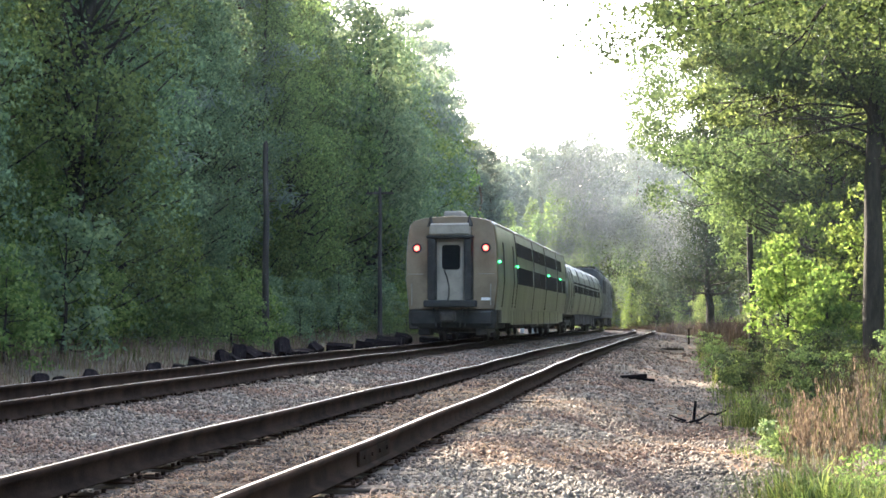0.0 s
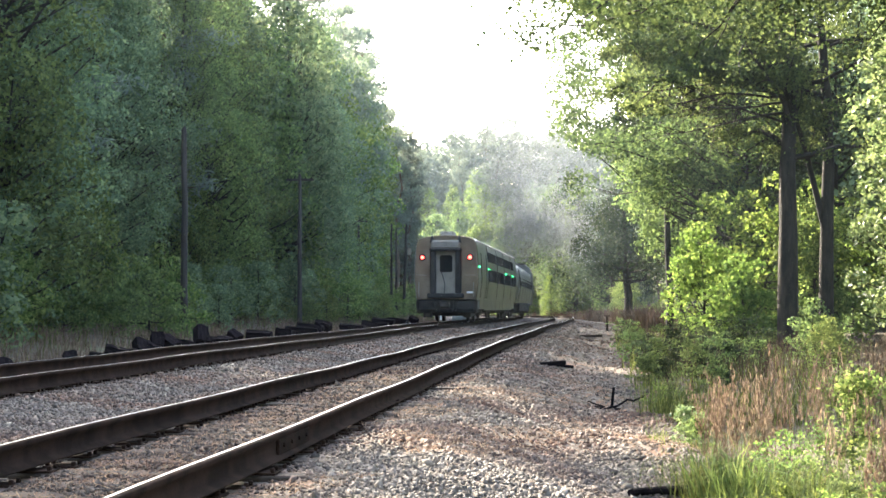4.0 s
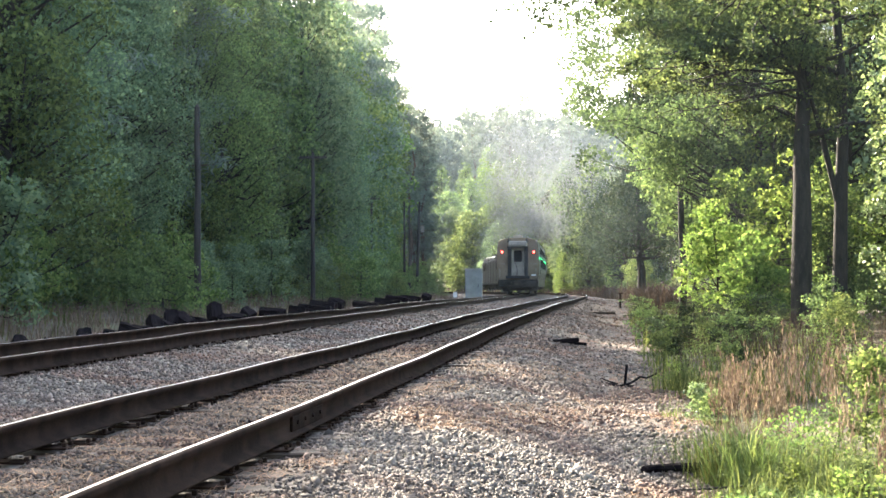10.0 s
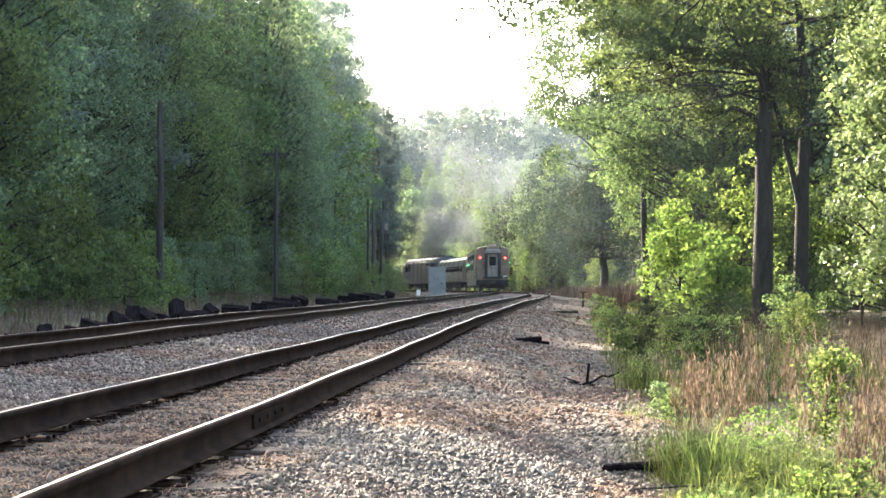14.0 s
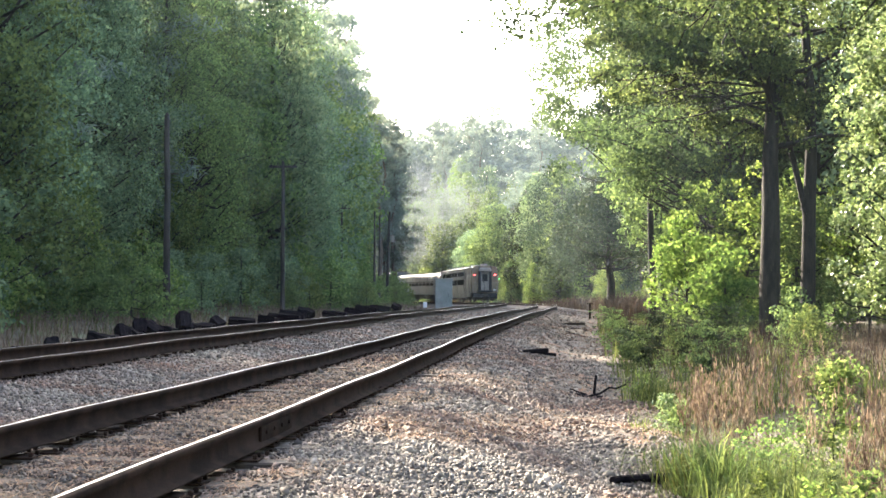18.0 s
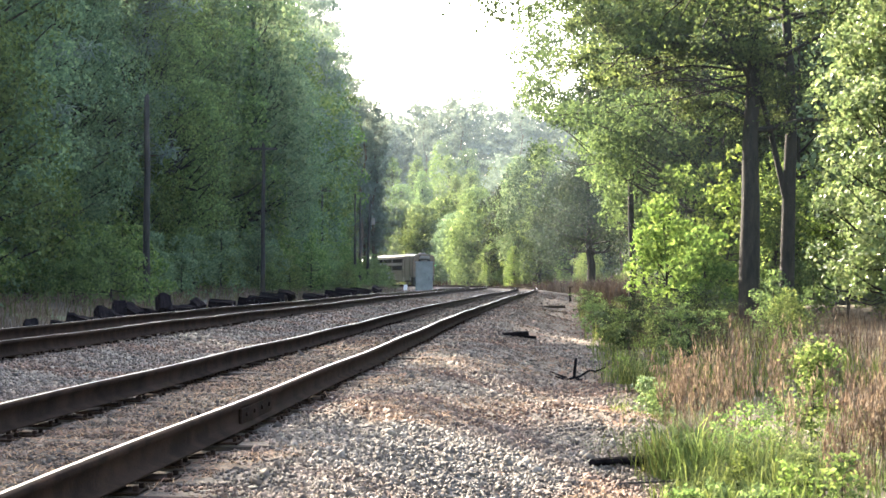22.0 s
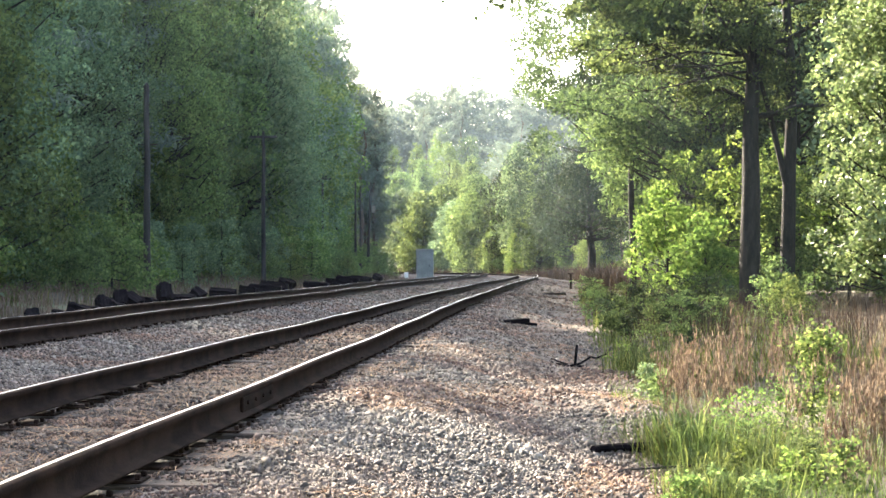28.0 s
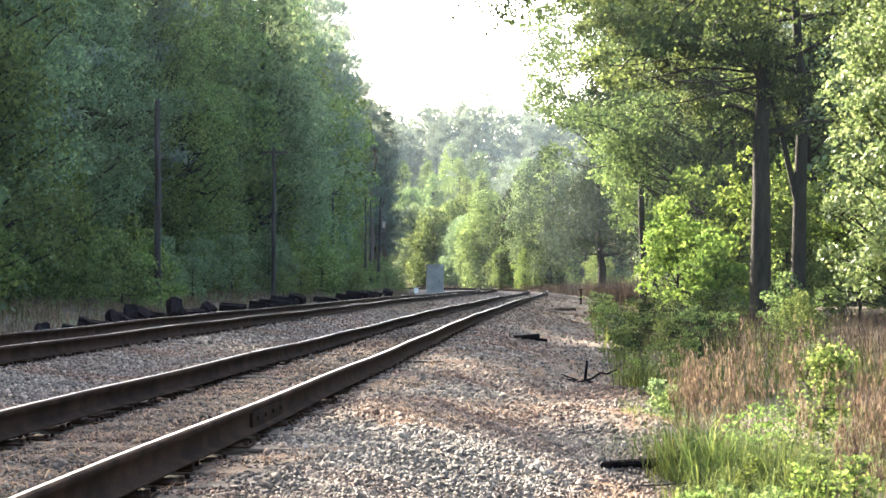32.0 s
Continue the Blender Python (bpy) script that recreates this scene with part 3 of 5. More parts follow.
def bushy(seed, h, spread, n, leaf=0.3, base=0.06, lumps=80, lump=1.3, girth=None, lean=(0, 0), wander=0.008, low=0.12, forks=(), loose=0.07, out=1.0):
    """A dense tree: trunk and limbs that end in rounded clumps of leaves filling an uneven crown."""
    r = np.random.default_rng(seed)
    girth = girth or h * 0.013
    steps = 9
    T = [np.zeros(3)]
    for i in range(steps):
        T.append(T[-1] + np.array([lean[0] / steps + r.normal(0, wander * h), lean[1] / steps + r.normal(0, wander * h), h * 0.95 / steps]))
    T = np.array(T)
    T[0, 2] = -0.4
    wood = [tube_np(T, girth * np.linspace(1.15, 0.16, len(T)) ** 1.1, 8)]

    def on_trunk(f):
        return np.array([np.interp(f * steps, np.arange(steps + 1), T[:, k]) for k in range(3)])

    C, R = [], []
    w0 = r.uniform(0, 6.28, 3)
    for i in range(lumps):
        g = (i + r.random()) / lumps
        f = base + (0.98 - base) * g
        shape = math.sin(math.pi * (low + (0.95 - low) * g)) ** 0.7
        a = i * 2.4 + r.uniform(-0.6, 0.6)
        size = lump * r.uniform(0.55, 1.4) * (0.55 + 0.45 * shape)
        bulge = 1 + 0.22 * math.sin(2 * a + w0[0]) * math.sin(5 * g + w0[1]) + r.normal(0, 0.08)
        rad = max(0.0, spread * shape * bulge - size * 0.6) * math.sqrt(r.uniform(0.12, 1.0))
        p = on_trunk(f * r.uniform(0.72, 0.9))
        c = on_trunk(f) + np.array([math.cos(a) * rad, math.sin(a) * rad, r.normal(0, 0.25)])
        mid = (p + c) / 2 + np.array([0, 0, -0.12 * rad]) + r.normal(0, 0.05, 3) * rad
        g0 = girth * (1.02 - f) * 0.38 + 0.012
        wood.append(tube_np(np.array([p, mid, c]), [g0, g0 * 0.6, g0 * 0.25], 4))
        C.append(c)
        R.append(size)
    for f, way, length, size in forks:
        L = bent(on_trunk(f), way, length, r, 7, 0.10, -0.01)
        wood.append(tube_np(L, np.linspace(girth * 0.42, 0.02, len(L)), 6))
        for q in L[2:]:
            for k in range(2):
                C.append(q + r.normal(0, 0.5, 3) * size * np.array([1, 1, 0.6]))
                R.append(size * r.uniform(0.5, 1.2))
    return merge(wood), foliage(np.array(C), R, n, leaf, r, loose=loose, out=out)


def pine(seed, h, spread, n, base=0.4, girth=None, leaf=0.55):
    """A straight trunk with rising boughs that carry tufts of needles."""
    r = np.random.default_rng(seed)
    girth = girth or h * 0.010
    T = np.array([[r.normal(0, 0.004 * h) * i, r.normal(0, 0.004 * h) * i, h * i / 8] for i in range(9)])
    T[0, 2] = -0.4
    wood = [tube_np(T, girth * np.linspace(1.1, 0.12, 9), 7)]
    C, W = [], []
    limbs = 34
    for i in range(limbs):
        f = base + (0.99 - base) * (i + r.random()) / limbs
        p = np.array([np.interp(f * 8, np.arange(9), T[:, k]) for k in range(3)])
        a = r.uniform(0, 6.28)
        g = (f - base) / (1 - base)
        wide = spread * (0.35 + 0.65 * math.sin(math.pi * min(1, 0.25 + 0.72 * g))) * r.uniform(0.55, 1.1)
        L = bent(p, (math.cos(a), math.sin(a), r.uniform(-0.05, 0.45)), wide, r, 4, 0.14, 0.05)
        wood.append(tube_np(L, np.linspace(girth * 0.28 * (1.2 - f), 0.012, len(L)), 4))
        for q in L[1:]:
            C.append(q)
            W.append(1.0)
        for k in range(3):
            C.append(L[r.integers(1, 5)] + r.normal(0, 0.55, 3) * np.array([1, 1, 0.35]))
            W.append(1.0)
    C.append(T[-1])
    W.append(1.5)
    C, W = np.array(C), np.array(W) * r.uniform(0.3, 1.5, len(W))
    pick = r.choice(len(C), n, p=W / W.sum())
    pts = C[pick] + r.normal(0, 1, (n, 3)) * np.array([0.42, 0.42, 0.26])
    return merge(wood), leaves_np(pts, leaf, leaf * 0.2, r, 0.1)


def tree(kind_name, made, bark, leaf, label, category="tree", group=""):
    (wv, wf), (lv, lf) = made
    t = tagged(new(kind_name), label, category, group)
    part_mesh("trunk", mesh_np("trunk", wv, wf, bark, smooth=True), t)
    part_mesh("crown", mesh_np("crown", lv, lf, leaf), t)
    return t


PROTO = {}


def plant(key, x, y, size=1.0, turn=0.0, sink=0.15, z=None):
    """Stand a copy of a grown tree on the ground; the first use stands the tree itself."""
    t, used = PROTO[key]
    z = float(land(np.array([x]), np.array([y]))[0]) if z is None else z
    m = Matrix.LocRotScale((x, y, z - sink), Euler((0, 0, turn)), None)
    if not used:
        PROTO[key][1] = True
        t.matrix_basis = m
        t.scale = (size,) * 3
        return t
    c = copy_thing(t, m)
    c.scale = (size,) * 3
    return c


def grow(key, *a, **k):
    PROTO[key] = [tree(*a, **k), False]


EDGE = "trees along the railway"
for i in range(4):
    grow("oak%d" % i, "hardwood_tree", bushy(20 + i, 21 + i, 4.0, 11500, 0.30, 0.05, lumps=120, lump=1.15), M_BARK, (M_LEAF, M_LEAF_HAZE_BLUE, M_LEAF_YOUNG, M_LEAF)[i],
         "tall leafy hardwood with green spring foliage at the forest edge", group=EDGE)
for i in range(3):
    grow("edge%d" % i, "hardwood_tree", bushy(24 + i, 21 + i, 4.0, 30000, 0.16, 0.03, lumps=150, lump=1.05, low=0.2, loose=0.15, out=0.6), M_BARK, (M_LEAF_HAZE_BLUE, M_LEAF, M_LEAF_HAZE_BLUE)[i],
         "tall leafy hardwood at the forest edge, green from the ground up", group=EDGE)
for i in range(4):
    grow("pine%d" % i, "pine_tree", pine(40 + i, 25 + i, 4.0, 6400, (0.22, 0.35, 0.3, 0.42)[i]), M_PINEBARK, M_NEEDLE,
         "tall dark green pine with a straight trunk in the forest", group=EDGE)
for i in range(3):
    grow("round%d" % i, "broad_tree", bushy(55 + i, 14.5 + i, 5.2, 13000, 0.32, 0.04, lumps=75, lump=1.5, low=0.26, out=0.8), M_BARK, (M_LEAF, M_LEAF_HAZE_BLUE, M_LEAF)[i],
         "broad dense hardwood with sunlit rounded leaf clumps", group=EDGE)
for i in range(2):
    grow("young%d" % i, "young_tree", bushy(60 + i, 11 + 2 * i, 3.0, 8000, 0.24, 0.04, lumps=70, lump=0.95), M_BARK, M_LEAF_YOUNG,
         "young hardwood with bright yellow-green leaves", group=EDGE)
for i in range(3):
    grow("shrub%d" % i, "shrub", bushy(70 + i, 3.0 + 0.6 * i, 1.6, 2400, 0.16, 0.03, lumps=26, lump=0.5, girth=0.05, low=0.3), M_BARK, (M_LEAF, M_LEAF_YOUNG, M_LEAF_HAZE_BLUE)[i],
         "leafy green shrub at the edge of the woods", "shrub", "shrubs along the railway")

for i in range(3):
    grow("far%d" % i, "pine_tree", pine(90 + i, 25 + 2 * i, 4.2, 5200, (0.25, 0.4, 0.3)[i], leaf=0.6), M_PINEBARK, M_HAZED_NEEDLE,
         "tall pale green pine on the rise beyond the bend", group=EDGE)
rt = random.Random(5)


def row(keys, s0, s1, step, o0, o1, lo=0.85, hi=1.12, dip=None):
    s = s0
    while s < s1:
        p = spot(s + rt.uniform(-0.35, 0.35) * step, rt.uniform(o0, o1))
        k = 0.74 if dip and dip[0] < s < dip[1] else 1.0
        plant(rt.choice(keys), p.x, p.y, rt.uniform(lo, hi) * k, rt.uniform(0, 6.28))
        s += step * rt.uniform(0.8, 1.2)


FARS = ["far0", "far1", "far2"]
PINES, OAKS = ["pine0", "pine1", "pine2", "pine3"], ["oak0", "oak1", "oak2", "oak3"]
# left-hand woods
EDGES = ["edge0", "edge1", "edge2"]
# Unseen tops: heights set to let sun onto the shoulder and shade the ballast.
row(EDGES, 14, 30.5, 2.9, -20, -17.5, 0.98, 1.12)
row(EDGES, 32.5, 44.0, 2.9, -20.5, -17.5, 0.91, 0.95)
row(EDGES, 47.0, 55, 2.9, -20.5, -17.5, 1.1, 1.2)
row(EDGES + PINES[:1], 56, 72, 3.6, -20.5, -17.5, 0.9, 1.08)
row(EDGES + OAKS[:2] + PINES[:1], 72, 112, 4.4, -20.5, -17.5, 0.85, 1.05)
row(OAKS + PINES[:2], 112, 168, 4.0, -20.5, -18.8, 0.98, 1.12)
row(OAKS[:2] + FARS, 168, 200, 4.6, -21, -18, 0.8, 0.95)
# The dip lowers unseen tops out of the sun's way to the shoulder.
row(PINES + OAKS[1:2], 14, 112, 6.0, -27, -22, 0.9, 1.12, dip=(32, 53))
row(OAKS, 58, 165, 7.0, -26, -22.5, 0.9, 1.05)
row(FARS, 112, 200, 5.5, -31, -26, 0.9, 1.05)
row(["shrub0", "shrub1", "shrub2"], 26, 108, 2.0, -17.2, -13.6, 0.6, 1.2)
row(["shrub1", "shrub0", "shrub1"], 108, 175, 2.4, -18.0, -14.6, 0.4, 0.75)
row(["young0", "young1"], 30, 160, 13, -18, -16.5, 0.45, 0.75)
for i in range(24):
    py = 98 + 3.2 * i
    plant(rt.choice(["shrub0", "shrub1", "shrub1"]), -0.037 * py - 2.6 - rt.uniform(0, 2.6), py, rt.uniform(0.4, 0.7), rt.uniform(0, 6.28))
for px, py, k, key in ((-13.6, 146, 1.02, "pine2"), (-13.4, 153, 1.06, "far2"), (-12.0, 168, 0.8, "far1"), (-14.5, 138, 0.95, "far0"), (-11.2, 178, 0.80, "far2"),
                       (-8.6, 187, 0.78, "far0"), (-9.6, 183, 0.84, "pine0"), (-12.8, 196, 0.82, "far1"), (-14.0, 190, 0.85, "far2"), (-15.5, 180, 0.9, "pine1")):
    plant(key, px, py, k, px)
for px, py, k in ((655, 150, 1.0), (668, 158, 1.05), (640, 140, 0.9), (682, 166, 0.95), (648, 165, 1.15), (630, 150, 1.1), (664, 172, 1.2)):
    plant(rt.choice(["shrub0", "shrub1"]), (px - 784) / 2565 * py, py, k, px)
row(FARS, 180, 262, 4.2, -15, -12, 0.82, 0.98)
# Added oaks, hidden behind the left woods, to shade the train's side.
row(OAKS, 186, 275, 3.6, -20, -16, 0.95, 1.1)
row(["shrub0", "shrub1"], 184, 250, 3.0, -12, -9.5, 0.4, 0.8)
# woods beyond the bend
for i in range(9):
    for j in range(3):
        plant(rt.choice(["far0", "far1", "far2"]), -75 + 15 * i + rt.uniform(-4, 4), 288 + 13 * j + rt.uniform(-4, 4), rt.uniform(0.74, 0.86) + 0.04 * j, rt.uniform(0, 6.28))
row(["round0", "round1", "round2"], 205, 262, 5.0, 9, 13, 0.72, 0.9)
row(["round1", "oak0", "oak3"], 190, 262, 5.5, 15, 21, 0.7, 0.85)
row(OAKS[1:3] + PINES[:2], 150, 260, 6.0, 20, 27, 0.75, 0.95)
row(["young0", "shrub0", "shrub1", "shrub1"], 150, 250, 2.6, 8.0, 10.5, 0.5, 0.85)
for px, py, key, k in ((748, 231, "round0", 0.98), (716, 238, "round1", 0.85), (778, 238, "round2", 0.86), (850, 203, "round2", 0.92), (832, 208, "round0", 0.85), (880, 199, "round0", 0.8), (806, 222, "round1", 0.78),
                       (925, 186, "oak1", 0.84), (955, 178, "oak3", 0.80), (905, 192, "oak0", 0.74), (870, 194, "young0", 0.62), (912, 181, "young0", 0.55), (768, 226, "young0", 0.5)):
    plant(key, (px - 784) / 2565 * py, py, k, px)
# Leaf colour stands for shade; the nearer oaks are added as dark gaps.
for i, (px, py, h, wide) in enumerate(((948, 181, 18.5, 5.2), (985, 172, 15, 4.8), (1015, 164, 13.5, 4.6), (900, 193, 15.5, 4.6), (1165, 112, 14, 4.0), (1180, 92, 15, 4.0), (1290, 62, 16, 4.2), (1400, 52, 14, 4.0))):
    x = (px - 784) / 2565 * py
    t = tree("evergreen_oak", bushy(170 + i, h, wide, 9500, 0.28 if py > 150 else 0.2, 0.22, lumps=55, lump=1.6 if py > 150 else 1.1, girth=0.22, low=0.28, loose=0.04), M_BARK, M_LEAF_SHADE, "oak with shade put into its leaf colour, in front of lighter woods", group=EDGE)
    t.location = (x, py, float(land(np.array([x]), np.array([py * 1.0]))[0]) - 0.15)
# right-hand woods
row(["round0", "round1", "oak0"], 78, 138, 6.0, 13.0, 16.5, 0.62, 0.85)
row(OAKS + PINES[:2], 50, 150, 8.0, 14, 18, 0.7, 0.95)
row(["shrub0", "shrub1", "shrub0"], 36, 140, 3.0, 7.0, 9.5, 0.3, 0.6)
row(["shrub0", "shrub1"], 46, 80, 3.5, 13.5, 19, 0.5, 0.9)
row(["shrub0"], 44, 62, 3.5, 16, 24, 0.6, 0.9)
row(["young0", "young1"], 47, 70, 4.5, 8.5, 10.5, 0.4, 0.55)
# behind the camera
row(OAKS, -45, 8, 13, -22, -18, 0.9, 1.1)
row(OAKS, -45, 0, 13, 10, 15, 0.9, 1.1)


def lone(name, made, bark, leaf, x, y, label, category="tree", sink=0.1):
    t = tree(name, made, bark, leaf, label, category)
    t.location = (x, y, float(land(np.array([x]), np.array([y]))[0]) - sink)
    return t


# the near right-hand trees
lone("hardwood_tree", hardwood(101, 17, 5.2, 56000, 0.11, 0.34, girth=0.29, limbs=24, clump=0.25, lean=(0.1, 0), twigs=5, wander=0.003, gap=0.62,
     reach=((0.52, (-1, -0.15, 0.1), 6.5), (0.56, (-1, 0.2, 0.2), 6.0), (0.5, (-0.8, 0.4, 0.0), 5.0)),
     bare=((0.50, (-1, -0.3, -0.12), 6.0), (0.47, (-1, -0.1, -0.06), 5.5), (0.44, (-0.9, -0.5, -0.1), 4.5), (0.46, (-0.7, -0.7, -0.05), 4.5), (0.42, (-1, -0.4, 0.02), 5.0))), M_BARK, M_LEAF,
     8.9, 42, "big dark-trunked hardwood with long low limbs and bright leaves")
lone("hardwood_tree", hardwood(103, 18, 4.6, 46000, 0.11, 0.50, girth=0.21, limbs=18, clump=0.25, lean=(-0.1, 0), twigs=5, wander=0.003, gap=0.62,
     reach=((0.20, (-0.17, 0, 1.0), 8.5), (0.44, (-1, -0.3, 0.25), 6.0), (0.48, (-1, 0.1, 0.4), 5.0))), M_BARK, M_LEAF, 10.05, 42.5, "tall hardwood with a forked dark trunk")
lone("leafy_tree", bushy(105, 9.8, 1.5, 38000, 0.095, 0.16, lumps=170, lump=0.38, girth=0.07, wander=0.004, low=0.3, out=0.25, loose=0.3), M_BARK, M_GLOSSLEAF, 8.45, 27,
     "dense glossy-leaved tree shining in the sun")
lone("leafy_tree", bushy(106, 9.2, 1.7, 24000, 0.10, 0.10, lumps=110, lump=0.5, girth=0.10, low=0.3, out=0.25, loose=0.3), M_BARK, M_GLOSSLEAF, 10.8, 30,
     "dense glossy-leaved tree shining in the sun")
lone("hardwood_tree", hardwood(107, 13, 3.8, 36000, 0.10, 0.5, girth=0.22, limbs=14, clump=0.5, twigs=5,
     reach=((0.54, (-1, -0.05, 0.06), 7.0), (0.545, (-1, 0.05, 0.04), 9.2), (0.56, (-1, -0.1, 0.03), 7.5))), M_BARK, M_LEAF_OLIVE, 10.4, 24, "overhanging hardwood with a long limb towards the track")
lone("hardwood_tree", bushy(109, 12.5, 3.6, 12000, 0.2, 0.35, girth=0.16, lumps=70, lump=0.9, lean=(-1.2, 0), forks=((0.12, (0.08, 0, 1.0), 6.5, 0.7),)), M_BARK, M_LEAF, 10.4, 74, "leaning hardwood with two slim trunks")
lone("hardwood_tree", bushy(110, 12.5, 4.6, 13000, 0.22, 0.36, girth=0.36, lumps=60, lump=1.25, lean=(-0.8, 0), low=0.3), M_BARK, M_LEAF_SHADE, 12.9, 125, "spreading hardwood at the bend, leaves coloured as in shade")
lone("hardwood_tree", bushy(112, 15, 4.6, 36000, 0.14, 0.34, girth=0.2, lumps=190, lump=0.68, lean=(-1.0, 0), low=0.3, loose=0.2, out=0.8,
     forks=((0.45, (-1, -0.3, 0.1), 5.5, 0.6), (0.58, (-1, 0.1, 0.15), 6.0, 0.65))), M_BARK, M_LEAF_OLIVE,
     10.9, 54, "broad hardwood leaning over the verge")
lone("hardwood_tree", bushy(113, 18.5, 5.0, 42000, 0.17, 0.46, girth=0.16, lumps=150, lump=0.85, lean=(-1.2, 0), low=0.3, loose=0.2, out=0.9), M_BARK, M_LEAF_OLIVE,
     8.6, 66, "broad leafy hardwood beside the track")
for i, (x, y, h, wide) in enumerate(((7.3, 47, 4.4, 1.2), (8.3, 49.5, 6.0, 1.6), (9.6, 46, 5.8, 1.7), (10.9, 47, 6.0, 1.7), (7.9, 43.6, 3.0, 0.9), (12.6, 45, 6.5, 2.0), (9.6, 53, 7.5, 2.0))):
    lone("understory_tree", bushy(130 + i, h * 0.95, wide * 1.2, 3000, 0.15, 0.14, lumps=42, lump=0.34, girth=0.05, low=0.3, loose=0.5, out=0.4), M_BARK, M_LEAF_BRIGHT, x, y,
         "slim understory tree with bright yellow-green leaf sprays", "tree")


def woods(name, label, n, s0, s1, o0, o1, z0, z1, leaf, mat, seed):
    """Deep woods behind the counted trees: clumps of foliage at all heights, with a ragged top."""
    r = np.random.default_rng(seed)
    m = n // 40
    s, o, f = r.uniform(s0, s1, m), r.uniform(o0, o1, m), r.random(m) ** 0.8
    top = z1 * (0.8 + 0.2 * np.sin(s * 0.35 + 1.7 * np.sin(s * 0.13)) * np.sin(o * 0.4) + r.normal(0, 0.05, m))
    c = line(s, o)
    g = land(c[:, 0], c[:, 1])
    c[:, 2] = g + z0 + (top - z0) * f
    V, F = foliage(c, r.uniform(0.9, 2.0, m), n, leaf, r)
    tagged(new(name, mesh_np(name, V, F, mat)), label, "woods", kind="stuff")


woods("deep_woods", "dense dark green woods behind the edge trees", 56000, -30, 235, -46, -36, 0.5, 24, 1.2, M_LEAF_HAZE_BLUE, 31)
woods("mid_woods", "dense dark green woods between the edge trees", 60000, 4, 175, -33, -26, 0.5, 21, 0.75, M_LEAF_HAZE_BLUE, 33)
woods("right_woods", "dense green woods behind the right-hand trees", 46000, 25, 175, 17, 27, 0.5, 18, 0.9, M_LEAF, 32)


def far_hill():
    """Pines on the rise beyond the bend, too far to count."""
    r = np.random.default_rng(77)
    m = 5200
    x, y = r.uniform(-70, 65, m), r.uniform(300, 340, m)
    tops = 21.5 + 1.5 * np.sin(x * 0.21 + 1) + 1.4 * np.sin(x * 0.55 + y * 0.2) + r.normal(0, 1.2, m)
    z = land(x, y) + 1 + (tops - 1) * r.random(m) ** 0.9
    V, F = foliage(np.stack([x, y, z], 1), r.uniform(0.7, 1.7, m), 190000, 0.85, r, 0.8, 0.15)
    tagged(new("far_woods", mesh_np("far_woods", V, F, M_HAZED_NEEDLE)), "pine woods on the rise beyond the bend, needles paled for haze", "woods", kind="stuff")


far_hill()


# ---- translucent sheets that stand in for haze along the line ----
def veil_material(share):
    """Mostly clear sheet with a faint pale blue share, in place of hazy air."""
    m = bpy.data.materials.new("haze_veil_tone")
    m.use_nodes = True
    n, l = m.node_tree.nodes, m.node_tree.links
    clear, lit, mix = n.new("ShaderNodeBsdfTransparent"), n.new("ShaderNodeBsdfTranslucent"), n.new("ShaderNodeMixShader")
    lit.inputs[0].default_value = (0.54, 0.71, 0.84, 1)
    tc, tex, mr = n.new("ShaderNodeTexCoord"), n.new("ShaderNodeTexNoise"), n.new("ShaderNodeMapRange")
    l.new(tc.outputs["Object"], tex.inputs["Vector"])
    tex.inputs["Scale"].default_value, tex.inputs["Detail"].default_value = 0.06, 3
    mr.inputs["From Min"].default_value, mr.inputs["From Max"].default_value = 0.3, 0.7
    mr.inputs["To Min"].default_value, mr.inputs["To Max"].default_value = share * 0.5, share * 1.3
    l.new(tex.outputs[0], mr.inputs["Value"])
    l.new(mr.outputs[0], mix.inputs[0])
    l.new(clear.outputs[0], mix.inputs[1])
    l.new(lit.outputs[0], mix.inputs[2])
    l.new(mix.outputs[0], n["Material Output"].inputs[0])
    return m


# Near sheets lift the dark woods, far ones pale the bend.
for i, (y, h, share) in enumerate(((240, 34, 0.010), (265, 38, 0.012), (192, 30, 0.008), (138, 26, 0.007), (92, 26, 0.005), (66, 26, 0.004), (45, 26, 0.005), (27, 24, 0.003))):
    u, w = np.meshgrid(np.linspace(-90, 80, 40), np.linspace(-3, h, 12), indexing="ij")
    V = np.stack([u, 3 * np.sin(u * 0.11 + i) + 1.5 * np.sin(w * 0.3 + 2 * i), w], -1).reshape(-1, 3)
    veil = new("haze_bank", mesh_np("haze_bank", V, grid_faces(40, 12), veil_material(share), smooth=True))
    veil.location = (0, y, 0)
    tagged(veil, "thin translucent sheet in place of haze over the railway", "haze", "haze over the bend", "stuff")

# ---- the train ----
def profile_body(bm, prof, y0, y1, shrink=0.0):
    """A car shell: the half profile (x, z) from the sill up, mirrored, between two ends."""
    full = prof + [(-x, z) for x, z in reversed(prof)]
    rings = []
    zc = sum(z for _, z in full) / len(full)
    for y, k in ((y0, 1 - shrink), (y0 + 0.12, 1.0), (y1 - 0.12, 1.0), (y1, 1 - shrink)):
        rings.append([bm.verts.new((x * k, y, zc + (z - zc) * k)) for x, z in full])
    for a, b in zip(rings, rings[1:]):
        for i in range(len(full)):
            j = (i + 1) % len(full)
            bm.faces.new((a[i], a[j], b[j], b[i]))
    bm.faces.new(rings[0])
    bm.faces.new(rings[-1][::-1])
    return bm


